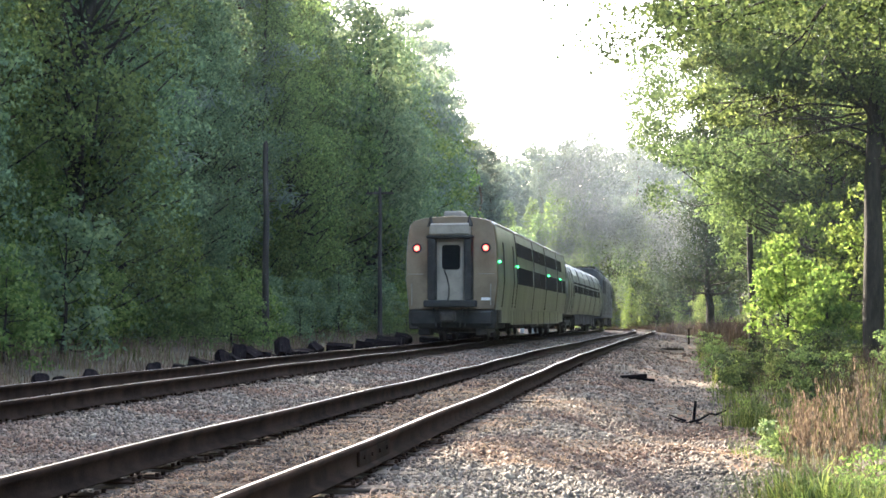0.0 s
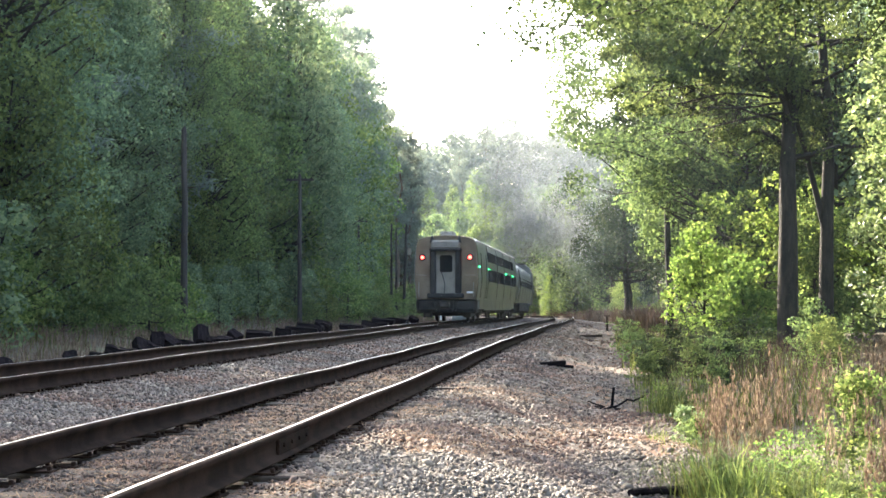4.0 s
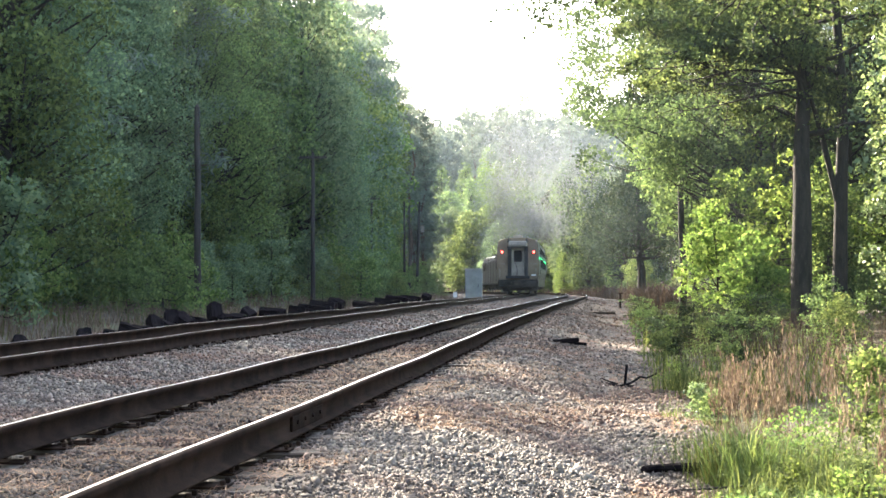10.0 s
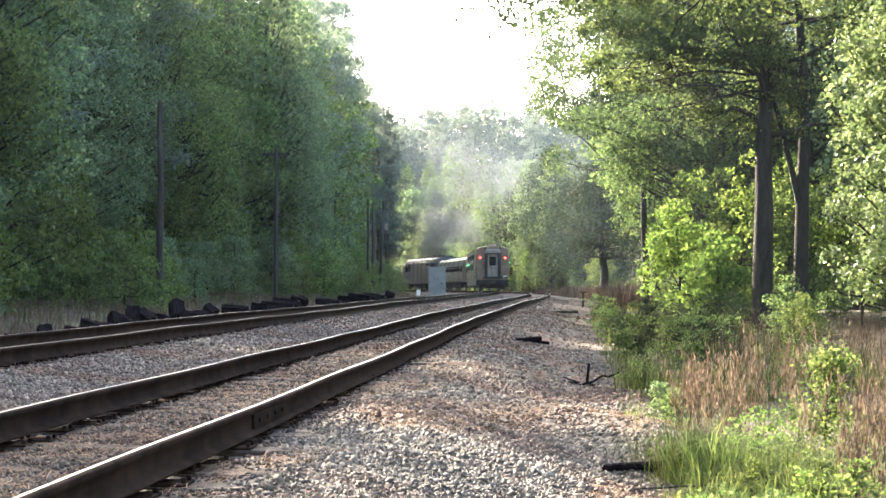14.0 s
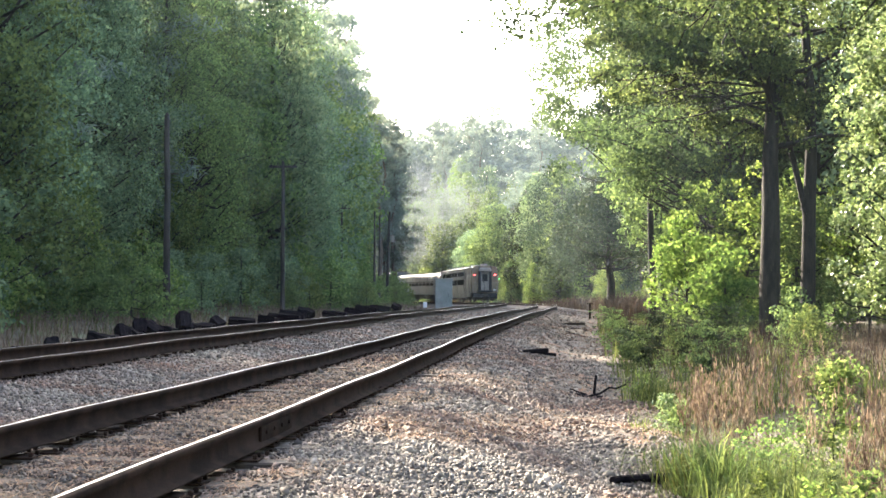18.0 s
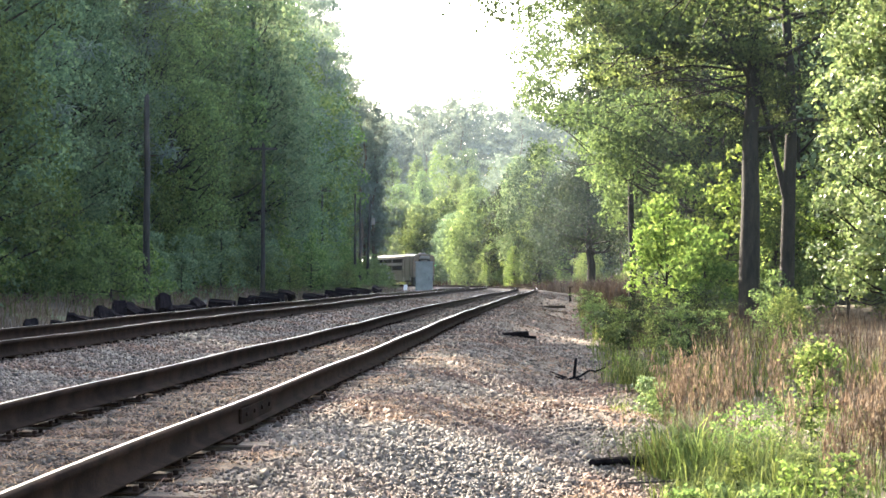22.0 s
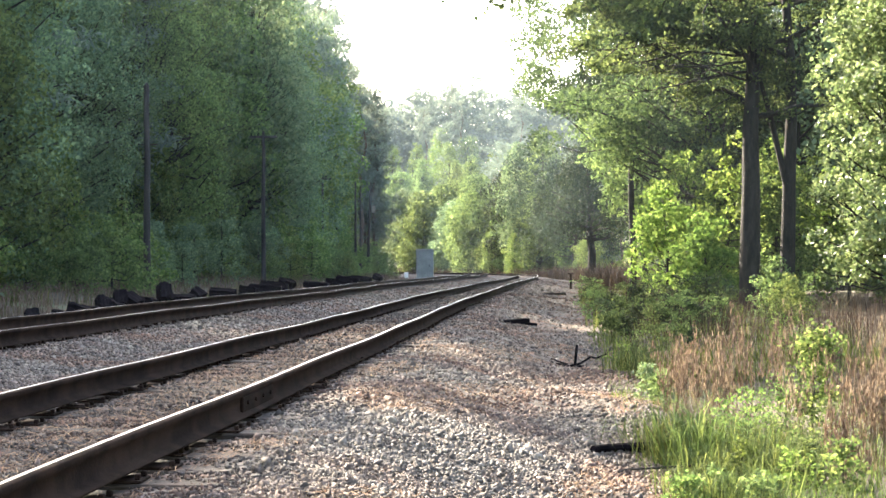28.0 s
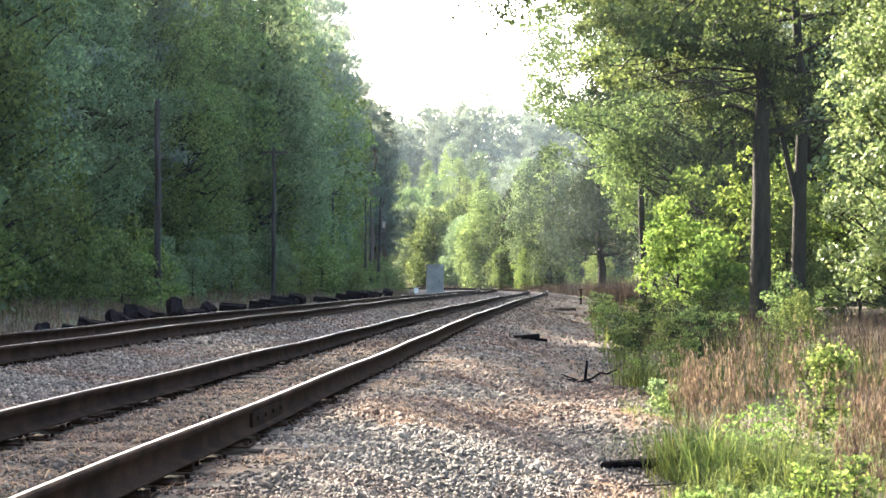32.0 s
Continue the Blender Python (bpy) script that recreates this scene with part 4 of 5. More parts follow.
SLEEPER = [(1.42, 1.05), (1.45, 1.15), (1.49, 1.5), (1.54, 1.95), (1.55, 2.02), (1.52, 3.0), (1.47, 3.5), (1.41, 3.82), (1.29, 3.95), (0.98, 4.04), (0.5, 4.1), (0.0, 4.12)]
COACH = [(1.36, 1.0), (1.46, 1.3), (1.55, 1.8), (1.59, 2.05), (1.56, 2.6), (1.46, 3.1), (1.3, 3.45), (1.0, 3.7), (0.5, 3.83), (0.0, 3.87)]
ENGINE = [(1.40, 0.9), (1.52, 1.0), (1.52, 3.5), (1.3, 4.0), (0.9, 4.25), (0.0, 4.3)]


def side_x(prof, z):
    return float(np.interp(z, [p[1] for p in prof], [p[0] for p in prof]))


def truck(car, y):
    """Two axles in a cast frame."""
    bm = bmesh.new()
    for x in (-1.0, 1.0):
        box(bm, x - 0.09, x + 0.09, y - 1.7, y + 1.7, 0.42, 0.72, bevel=0.04)
        for a in (-1.3, 1.3):
            box(bm, x - 0.14, x + 0.14, y + a - 0.2, y + a + 0.2, 0.3, 0.62, bevel=0.03)
    box(bm, -1.0, 1.0, y - 0.25, y + 0.25, 0.5, 0.85, bevel=0.03)
    frame_ = part("truck_frame", bm, M_UNDER, car)
    for a in (-1.3, 1.3):
        bm = bmesh.new()
        for x in (-0.75, 0.75):
            rod(bm, (x - 0.06, y + a, 0.46), (x + 0.06, y + a, 0.46), 0.46, sides=24)
            rod(bm, (x - 0.08 if x < 0 else x + 0.06, y + a, 0.46), (x - 0.06 if x < 0 else x + 0.08, y + a, 0.46), 0.42, sides=24)
        rod(bm, (-0.8, y + a, 0.46), (0.8, y + a, 0.46), 0.08)
        part("wheelset", bm, M_UNDER, frame_)


def flutes(car, prof, y0, y1, z0, z1, step=0.115):
    """Raised ribs along both lower sides."""
    for sx in (-1, 1):
        z = z0
        while z < z1:
            x = side_x(prof, z + step * 0.3)
            bm = boxed(min(sx * (x - 0.01), sx * (x + 0.018)), max(sx * (x - 0.01), sx * (x + 0.018)), y0, y1, z, z + step * 0.55)
            part("side_rib", bm, M_STEEL, car)
            z += step


def panes(car, prof, spans, z0, z1, pillar=0.0):
    for sx in (-1, 1):
        for a, b in spans:
            xa, xb = side_x(prof, z0), side_x(prof, z1)
            bm = bmesh.new()
            v = [bm.verts.new((sx * (x + d), y, z)) for d in (0.012, -0.03) for x, y, z in ((xa, a, z0), (xa, b, z0), (xb, b, z1), (xb, a, z1))]
            for f in ((0, 1, 2, 3), (7, 6, 5, 4), (0, 4, 5, 1), (1, 5, 6, 2), (2, 6, 7, 3), (3, 7, 4, 0)):
                bm.faces.new([v[i] for i in f])
            part("window", bm, M_WINDOW, car)


def seams(car, prof, ys, z0, z1, w=0.05):
    """Upright joint strips and door edges."""
    zs = [z0] + [z for _, z in prof if z0 < z < z1] + [z1]
    for sx in (-1, 1):
        for y in ys:
            bm = bmesh.new()
            a = [bm.verts.new((sx * (side_x(prof, z) + 0.024), y - w / 2, z)) for z in zs]
            b = [bm.verts.new((sx * (side_x(prof, z) + 0.024), y + w / 2, z)) for z in zs]
            c = [bm.verts.new((sx * (side_x(prof, z) - 0.02), y - w / 2, z)) for z in zs]
            d = [bm.verts.new((sx * (side_x(prof, z) - 0.02), y + w / 2, z)) for z in zs]
            for i in range(len(zs) - 1):
                bm.faces.new((a[i], b[i], b[i + 1], a[i + 1]))
                bm.faces.new((c[i], a[i], a[i + 1], c[i + 1]))
                bm.faces.new((b[i], d[i], d[i + 1], b[i + 1]))
            part("side_seam", bm, M_RUBBER, car)


def under_gear(car, half):
    bm = bmesh.new()
    r = random.Random(3)
    y = -half + 5.5
    while y < half - 5.5:
        w = r.uniform(0.8, 1.9)
        box(bm, -1.38, 1.38, y, y + w, r.uniform(0.35, 0.5), 1.06, bevel=0.03)
        y += w + r.uniform(0.15, 0.5)
    box(bm, -1.2, 1.2, -half + 0.4, half - 0.4, 0.9, 1.08)
    part("underframe", bm, M_UNDER, car)


def sleeper_car():
    car = tagged(new("sleeping_car"), "stainless steel sleeping car with two rows of windows", "train car", "cars of the train")
    h = 13.0
    bm = profile_body(bmesh.new(), SLEEPER, -h, h, 0.03)
    part("body", bm, M_STEEL, car)
    flutes(car, SLEEPER, -h + 0.3, h - 0.3, 1.1, 1.9)
    bays = [(5.3, 10.3), (10.95, 13.0), (13.15, 15.2), (15.8, 20.4), (21.1, 23.1)]
    panes(car, SLEEPER, [(-h + a, -h + b) for a, b in bays], 3.0, 3.5)
    panes(car, SLEEPER, [(-h + a, -h + b) for a, b in bays + [(23.4, 25.0)]], 2.0, 2.62)
    seams(car, SLEEPER, [-h + 1.4, -h + 4.1], 1.15, 3.3, 0.12)
    seams(car, SLEEPER, [-h + a for a in (5.0, 10.7, 15.5, 20.8, 25.4)], 1.1, 3.8, 0.10)
    # roof rail along the eaves
    for sx in (-1, 1):
        bm = boxed(sx * 1.40 - 0.03, sx * 1.40 + 0.03, -h + 0.3, h - 0.3, 3.8, 3.87, bevel=0.01)
        part("eave_strip", bm, M_HOOD, car)
    for y in (-12.3, -6, 0, 6, 12):
        w = 0.32 if y < -10 else 0.5
        part("roof_vent", boxed(-w, w, y - 0.45, y + 0.45, 4.08, 4.30, bevel=0.05), M_HOOD, car)
    # tail end
    e = -h
    end = part("end_wall", profile_body(bmesh.new(), [(x * 0.985, z) for x, z in SLEEPER], e - 0.06, e + 0.3, 0.02), M_ENDGREY, car, "grimy grey end wall")
    part("hood", boxed(-0.68, 0.68, e - 0.42, e - 0.05, 3.46, 3.86, bevel=0.06), M_HOOD, car)
    part("hood_lip", boxed(-0.76, 0.76, e - 0.46, e - 0.05, 3.36, 3.46, bevel=0.03), M_RUBBER, car)
    for sx in (-1, 1):
        part("diaphragm", boxed(sx * 0.60 - 0.13, sx * 0.60 + 0.13, e - 0.42, e - 0.05, 1.36, 3.37, bevel=0.04), M_RUBBER, car)
        bm = bmesh.new()
        bmesh.ops.create_cone(bm, cap_ends=True, segments=4, radius1=0.12, radius2=0.02, depth=0.34, matrix=Matrix.Translation((sx * 0.64, e - 0.3, 3.92)))
        part("buffer_bracket", bm, M_RUBBER, car)
        lamp = part("marker_housing", rod(bmesh.new(), (sx * 1.135, e - 0.10, 3.06), (sx * 1.135, e - 0.05, 3.06), 0.16, sides=16), M_RUBBER, car)
        part("marker_lens", rod(bmesh.new(), (sx * 1.135, e - 0.14, 3.06), (sx * 1.135, e - 0.10, 3.06), 0.075, 0.085, sides=16), M_RED, lamp, "glowing red marker light")
        part("grab_rail", rod(rod(bmesh.new(), (sx * 1.3, e - 0.12, 1.2), (sx * 1.3, e - 0.12, 1.9), 0.018), (sx * 0.9, e - 0.12, 2.22), (sx * 1.42, e - 0.12, 2.22), 0.012), M_HOOD, car)
        part("step_well", boxed(sx * 1.25 - 0.17, sx * 1.25 + 0.17, e + 0.0, e + 0.7, 0.42, 1.1, bevel=0.04), M_UNDER, car)
    part("recess", boxed(-0.47, 0.47, e - 0.075, e - 0.05, 1.36, 3.36), M_HOOD, car)
    door = part("end_door", boxed(-0.40, 0.40, e - 0.11, e - 0.075, 1.36, 3.30, bevel=0.012), M_HOOD, car, "pale grey end door")
    bm = bmesh.new()
    pts = []
    for cx, cz, a0 in ((0.2, 3.06, 0), (-0.2, 3.06, 90), (-0.2, 2.46, 180), (0.2, 2.46, 270)):
        for k in range(4):
            a = radians(a0 + 30 * k)
            pts.append((cx + 0.1 * math.cos(a), cz + 0.1 * math.sin(a)))
    f1, f2 = [bm.verts.new((x, e - 0.125, z)) for x, z in pts], [bm.verts.new((x, e - 0.10, z)) for x, z in pts]
    bm.faces.new(f1)
    bm.faces.new(f2[::-1])
    for i in range(len(pts)):
        j = (i + 1) % len(pts)
        bm.faces.new((f1[i], f1[j], f2[j], f2[i]))
    part("door_window", bm, M_WINDOW, door)
    bm = bmesh.new()
    hose = [(-0.22, 2.35), (-0.12, 2.1), (-0.05, 1.8), (-0.06, 1.5), (-0.1, 1.36)]
    for a, b in zip(hose, hose[1:]):
        rod(bm, (a[0], e - 0.2, a[1]), (b[0], e - 0.2, b[1]), 0.022, sides=6)
    part("hanging_cable", bm, M_RUBBER, car)
    part("end_sill", boxed(-0.85, 0.85, e - 0.5, e, 1.14, 1.36, bevel=0.03), M_RUBBER, car)
    part("buffer_beam", boxed(-1.44, 1.44, e - 0.1, e + 0.5, 0.46, 1.14, bevel=0.16), M_RUBBER, car)
    bm = boxed(-0.16, 0.16, e - 0.75, e, 0.68, 1.0, bevel=0.05)
    box(bm, -0.25, 0.25, e - 0.85, e - 0.6, 0.66, 1.0, bevel=0.06)
    part("coupler", bm, M_UNDER, car)
    bm = boxed(-1.15, 1.15, e + 0.5, e + 2.0, 0.3, 1.05, bevel=0.05)
    for sx in (-1, 1):
        box(bm, sx * 0.95 - 0.2, sx * 0.95 + 0.2, e + 0.2, e + 0.9, 0.22, 0.7, bevel=0.04)
    part("end_brake_gear", bm, M_UNDER, car)
    for x in (-0.55, -0.35, 0.4, 0.6):
        part("air_hose", rod(bmesh.new(), (x, e - 0.25, 1.1), (x * 0.8, e - 0.4, 0.5), 0.03, sides=6), M_RUBBER, car)
    part("marking_panel", boxed(0.98, 1.30, e - 0.075, e - 0.055, 1.36, 1.45), M_WHITE, car, "small white lettering panel")
    for y, z in ((0.15, 2.62), (5.0, 2.62), (16.4, 2.62), (21.8, 2.62)):
        for sx in ((-1, 1) if y > 5 else (1,)):
            bm = bmesh.new()
            bmesh.ops.create_uvsphere(bm, u_segments=10, v_segments=6, radius=0.042, matrix=Matrix.Translation((sx * (side_x(SLEEPER, z) + 0.04), -h + y, z)))
            part("status_lamp", bm, M_GREEN, car, "glowing green status lamp")
    for sx in (-1, 1):
        for a in (-h + 1.5, h - 4.0):
            part("door_step", boxed(sx * 1.38 - 0.06, sx * 1.38 + 0.06, a, a + 2.5, 0.62, 1.1, bevel=0.02), M_STEEL, car)
    for sx in (-1, 1):
        for a, b in ((4.3, 4.9), (5.1, 8.3), (8.5, 10.6), (10.85, 13.3), (13.5, 15.4), (15.65, 18.1), (18.3, 20.7), (20.95, 22.8)):
            part("side_skirt", boxed(sx * 1.39 - 0.03, sx * 1.39 + 0.03, -h + a, -h + b, 0.55, 1.1, bevel=0.02), M_STEEL, car)
    under_gear(car, h)
    truck(car, -9.0)
    truck(car, 9.0)
    return car


def coach_car():
    car = tagged(new("coach_car"), "stainless steel coach with fluted sides and one row of windows", "train car", "cars of the train")
    h = 12.9
    part("body", profile_body(bmesh.new(), COACH, -h, h, 0.06), M_STEEL, car)
    flutes(car, COACH, -h + 0.3, h - 0.3, 1.08, 1.95)
    panes(car, COACH, [(-h + 3.0 + 2.0 * i, -h + 4.7 + 2.0 * i) for i in range(10)], 2.15, 2.72)
    seams(car, COACH, [-h + 0.9, -h + 1.9, h - 1.9, h - 0.9], 1.1, 3.2, 0.08)
    seams(car, COACH, [-h + 2.6 + 4 * i for i in range(6)], 1.05, 3.5, 0.08)
    part("diaphragm", boxed(-0.75, 0.75, -h - 0.35, h + 0.35, 1.1, 3.4, bevel=0.06), M_RUBBER, car)
    for y in (-8, 0, 8):
        part("roof_vent", boxed(-0.5, 0.5, y - 0.6, y + 0.6, 3.8, 3.97, bevel=0.05), M_HOOD, car)
    under_gear(car, h)
    truck(car, -9.0)
    truck(car, 9.0)
    return car


def locomotive():
    car = tagged(new("diesel_locomotive"), "dark grey diesel locomotive with roof radiators", "locomotive")
    h = 10.5
    part("body", profile_body(bmesh.new(), ENGINE, -h, h - 1.6, 0.02), M_ENGINE, car)
    nose = bmesh.new()
    profile_body(nose, [(x * 0.97, z if z < 3 else 3 + (z - 3) * 0.6) for x, z in ENGINE], h - 1.7, h, 0.12)
    part("nose", nose, M_ENGINE, car)
    panes(car, ENGINE, [(h - 3.6, h - 2.2)], 2.5, 3.2)
    seams(car, ENGINE, [-h + 0.9 + 2.6 * i for i in range(7)], 1.1, 3.9, 0.09)
    for y in (-8, -5, -1, 3):
        part("roof_radiator", boxed(-1.0, 1.0, y - 1.0, y + 1.0, 4.2, 4.45, bevel=0.06), M_UNDER, car)
    for y in (-9.0, -6.0, 5.0):
        part("side_grille", boxed(-1.545, 1.545, y, y + 1.8, 2.6, 3.5), M_RUBBER, car)
    part("fuel_tank", boxed(-1.35, 1.35, -3.2, 3.2, 0.35, 1.0, bevel=0.1), M_UNDER, car)
    part("pilot", boxed(-1.4, 1.4, h - 0.3, h + 0.1, 0.25, 0.95, bevel=0.05), M_UNDER, car)
    truck(car, -6.8)
    truck(car, 6.8)
    return car


sleeper = sleeper_car()
coach = coach_car()
coaches = [coach]
engine = locomotive()


def tail_at(t):
    """How far along the line the train's tail is."""
    return 46.6 + 5.1 * t + 0.07 * t * t


def on_rails(s, reach, rise=0.1):
    """The pose of a car with its middle at s, its trucks reach metres before and behind."""
    a, b = spot(s - reach, -APART, rise), spot(s + reach, -APART, rise)
    d = b - a
    return Matrix.Translation((a + b) / 2) @ pose(0, 0, 0, math.degrees(math.atan2(d.z, d.xy.length)), 0, -math.degrees(math.atan2(d.x, d.y)))


# ---- exhaust smoke hanging over the bend: clouds of fine grey specks, thinning outwards ----
M_SMOKE = leaf_material("grey_smoke", (0.14, 0.15, 0.16), (0.19, 0.20, 0.21), (0.25, 0.26, 0.27), 0.5, 0.9, 0.0, tint=(1, 1, 1))


def smoke_puff(seed, n, size, wide):
    r = np.random.default_rng(seed)
    k = 14
    knots = r.normal(0, 1, (k, 3)) * np.array(wide)
    pick = r.integers(0, k, n)
    C = knots[pick] + r.normal(0, 1, (n, 3)) * np.array(wide) * 0.55
    V, F = leaves_np(C, size, size, r, 0.0)
    ob = new("smoke_puff", mesh_np("smoke_puff", V, F, M_SMOKE))
    return tagged(ob, "thin grey diesel exhaust haze drifting over the bend", "smoke", "exhaust smoke", "stuff")


smoke = [(smoke_puff(801, 60000, 0.07, (2.2, 3.2, 2.0)), -6, 7.6),
         (smoke_puff(802, 40000, 0.075, (4.0, 6, 3.2)), -16, 13.0)]


def motions():
    times = [i * 0.5 for i in range(65)]
    walk(sleeper, [(t, on_rails(tail_at(t) + 13.0, 9)) for t in times])
    for i, c in enumerate(coaches):
        walk(c, [(t, on_rails(tail_at(t) + 26.6 + 13.2 + 26.5 * i, 9)) for t in times])
    walk(engine, [(t, on_rails(tail_at(t) + 26.6 + 26.5 + 10.4, 6.8)) for t in times])
    for ob, behind, up in smoke:
        walk(ob, [(t, pose(*spot(tail_at(t) + 66 + behind, -APART + 0.5, up + 0.05 * t), 0, 0, 1.5 * t)) for t in range(0, 33, 2)])

# ---- verges: grass, weeds, litter ----
def blades_np(P, height, width, r, lean=0.35):
    """A bent, tapering blade at each point."""
    n = len(P)
    H = height * r.uniform(0.55, 1.25, n)
    a = r.uniform(0, 6.283, n)
    out = np.stack([np.cos(a), np.sin(a), np.zeros(n)], 1)
    side = np.stack([-np.sin(a), np.cos(a), np.zeros(n)], 1) * (width * r.uniform(0.6, 1.3, n))[:, None] / 2
    k = r.uniform(0.2, 1.0, n) * lean
    mid = P + out * (H * k * 0.3)[:, None] + np.array([0, 0, 1.0]) * (H * 0.6)[:, None]
    tip = P + out * (H * k)[:, None] + np.array([0, 0, 1.0]) * (H * (1 - 0.35 * k))[:, None]
    V = np.stack([P - side, P + side, mid - side * 0.75, mid + side * 0.75, tip], 1).reshape(-1, 3)
    f = np.array([[0, 1, 3], [0, 3, 2], [2, 3, 4]])
    return V, (f[None] + 5 * np.arange(n)[:, None, None]).reshape(-1, 3)


def ground_pts(s, o):
    P = line(s, o)
    e = np.clip((-9.6 - o) / 2.2, 0, 1) * 0.6 + np.clip((o - 4.0) / 1.0, 0, 1) * 0.7
    zb = bed(s, o) - e + fall(s)
    zl = land(P[:, 0], P[:, 1])
    P[:, 2] = np.where((o > -11.9) & (o < 5.3), np.maximum(zb, zl), zl)
    return P


def patchy(s, o, k=0.9):
    return 0.5 + 0.5 * np.sin(s * 0.8 * k + 1.3 * np.sin(o * 1.1)) * np.sin(o * 1.7 * k + 0.9 * np.sin(s * 0.6))


def meadow(name, label, n, s0, s1, o0, o1, height, width, mat, lean=0.35, thin=0.0, edge=None):
    r = np.random.default_rng(len(name) * 13 + n)
    u = r.random(n)
    s, o = s0 + (s1 - s0) * u ** 1.4, r.uniform(o0, o1, n)
    keep = patchy(s, o) > thin * r.random(n) * 1.6
    if edge:
        keep &= o > 2.96 + np.interp(s, *edge) * s + r.normal(0, 0.25, n)
    s, o = s[keep], o[keep]
    P = ground_pts(s, o)
    h = height * (0.5 + 0.8 * patchy(s + 3, o, 0.6))
    V, F = blades_np(P, h, width, r, lean)
    tagged(new(name, mesh_np(name, V, F, mat)), label, "grass", kind="stuff")


EDGE_OF_DRY = ([9, 12.5, 15, 22, 40], [0.262, 0.25, 0.20, 0.18, 0.165])
meadow("green_grass", "low green grass on the verge", 20000, 7.5, 32, 3.6, 8.0, 0.13, 0.007, M_GRASS, 0.9, 0.9)
meadow("weedy_grass", "tall green weeds and grass beside the gravel", 14000, 20, 75, 3.7, 8.0, 0.45, 0.016, M_GRASS, 0.6, 0.8)
meadow("dead_grass", "dense brown dead grass beside the trees", 26000, 13.5, 60, 5.0, 13.0, 0.62, 0.006, M_DRY, 2.6, 0.8, EDGE_OF_DRY)
meadow("wispy_grass", "thin pale dry stalks among the weeds", 4000, 9, 55, 4.5, 12.0, 1.05, 0.005, M_BROOM, 0.8, 0.9, EDGE_OF_DRY)
meadow("lush_grass", "low lush green grass round the dry clumps", 18000, 8.5, 17, 4.1, 7.2, 0.14, 0.008, M_GRASS, 1.6, 0.7)
meadow("mixed_weeds", "green weeds among the dead grass", 7000, 9, 55, 4.2, 9.0, 0.35, 0.010, M_GRASS, 1.3, 1.0)
meadow("weed_stalks", "brown dry stalks among the weedy bushes", 8000, 25, 62, 4.2, 9.0, 0.95, 0.008, M_DRY, 1.2, 0.8)
meadow("straw_grass", "tan dry grass along the far edge of the track", 30000, 20, 150, -15.5, -9.2, 0.62, 0.016, M_BROOM, 1.3, 0.3)
meadow("rank_grass", "green grass under the forest edge", 7000, 24, 150, -17.0, -11.5, 0.6, 0.03, M_GRASS, 0.9, 0.9)
meadow("verge_straw", "pale dry grass at the bend", 22000, 85, 235, 4.4, 10.0, 1.4, 0.045, M_DRY, 0.7, 0.3)


def tuft(x, y, n, height, spread, width, mat, label, seed, name="grass_tuft", lean=1.5):
    r = np.random.default_rng(seed)
    P = np.zeros((n, 3))
    P[:, :2] = r.normal(0, spread, (n, 2))
    V, F = blades_np(P, height, width, r, lean)
    z = float(ground_pts(*[np.array([q]) for q in so(x, y)])[0, 2])
    t = new(name, mesh_np(name, V, F, mat))
    t.location = (x, y, z - 0.02)
    return tagged(t, label, "grass")


def so(x, y):
    s, o = nearest_line(np.array([[x]], float), np.array([[y]], float))
    return float(s[0, 0]), float(o[0, 0])


def broom(x, y, height, stems, seed):
    """A clump of tan stems with feathery tops."""
    r = np.random.default_rng(seed)
    z = float(ground_pts(*[np.array([q]) for q in so(x, y)])[0, 2])
    t = tagged(new("broomsedge_clump"), "clump of tan feathery broomsedge on the verge", "grass", "broomsedge clumps")
    t.location = (x, y, z - 0.02)
    wood, plume = [], []
    for i in range(stems):
        a, h = r.uniform(0, 6.28), height * r.uniform(0.45, 1.12)
        k = r.uniform(0.03, 0.38)
        b = r.normal(0, 0.07, 2)
        q = np.array([[b[0] + math.cos(a) * k * h * f ** 1.5, b[1] + math.sin(a) * k * h * f ** 1.5, h * f] for f in np.linspace(0, 1, 6)])
        wood.append(tube_np(q, np.linspace(0.0028, 0.0012, 6), 3))
        m = 40
        f = r.uniform(0.55, 1.0, m)
        c = np.stack([np.interp(f, np.linspace(0, 1, 6), q[:, j]) for j in range(3)], 1) + r.normal(0, 0.017, (m, 3))
        plume.append(c)
    V, F = merge(wood)
    part_mesh("stalk", mesh_np("stalk", V, F, M_BROOM), t)["kind"] = "stuff"
    r2 = np.random.default_rng(seed + 1)
    P = np.concatenate(plume)
    V, F = blades_np(P - np.array([0, 0, 0.02]), 0.065, 0.009, r2, 0.7)
    part_mesh("plume_mass", mesh_np("plume_mass", V, F, M_BROOM), t)["kind"] = "stuff"
    low = np.zeros((45, 3))
    low[:, :2] = r2.normal(0, 0.09, (45, 2))
    V, F = blades_np(low, height * 0.35, 0.005, r2, 1.3)
    part_mesh("dry_leaf_mass", mesh_np("dry_leaf_mass", V, F, M_BROOM), t)["kind"] = "stuff"


def at(px, d):
    """Plan position by bearing: offset to the right per 2565 metres ahead, and distance ahead."""
    return (px - 784) / 2565 * d, d


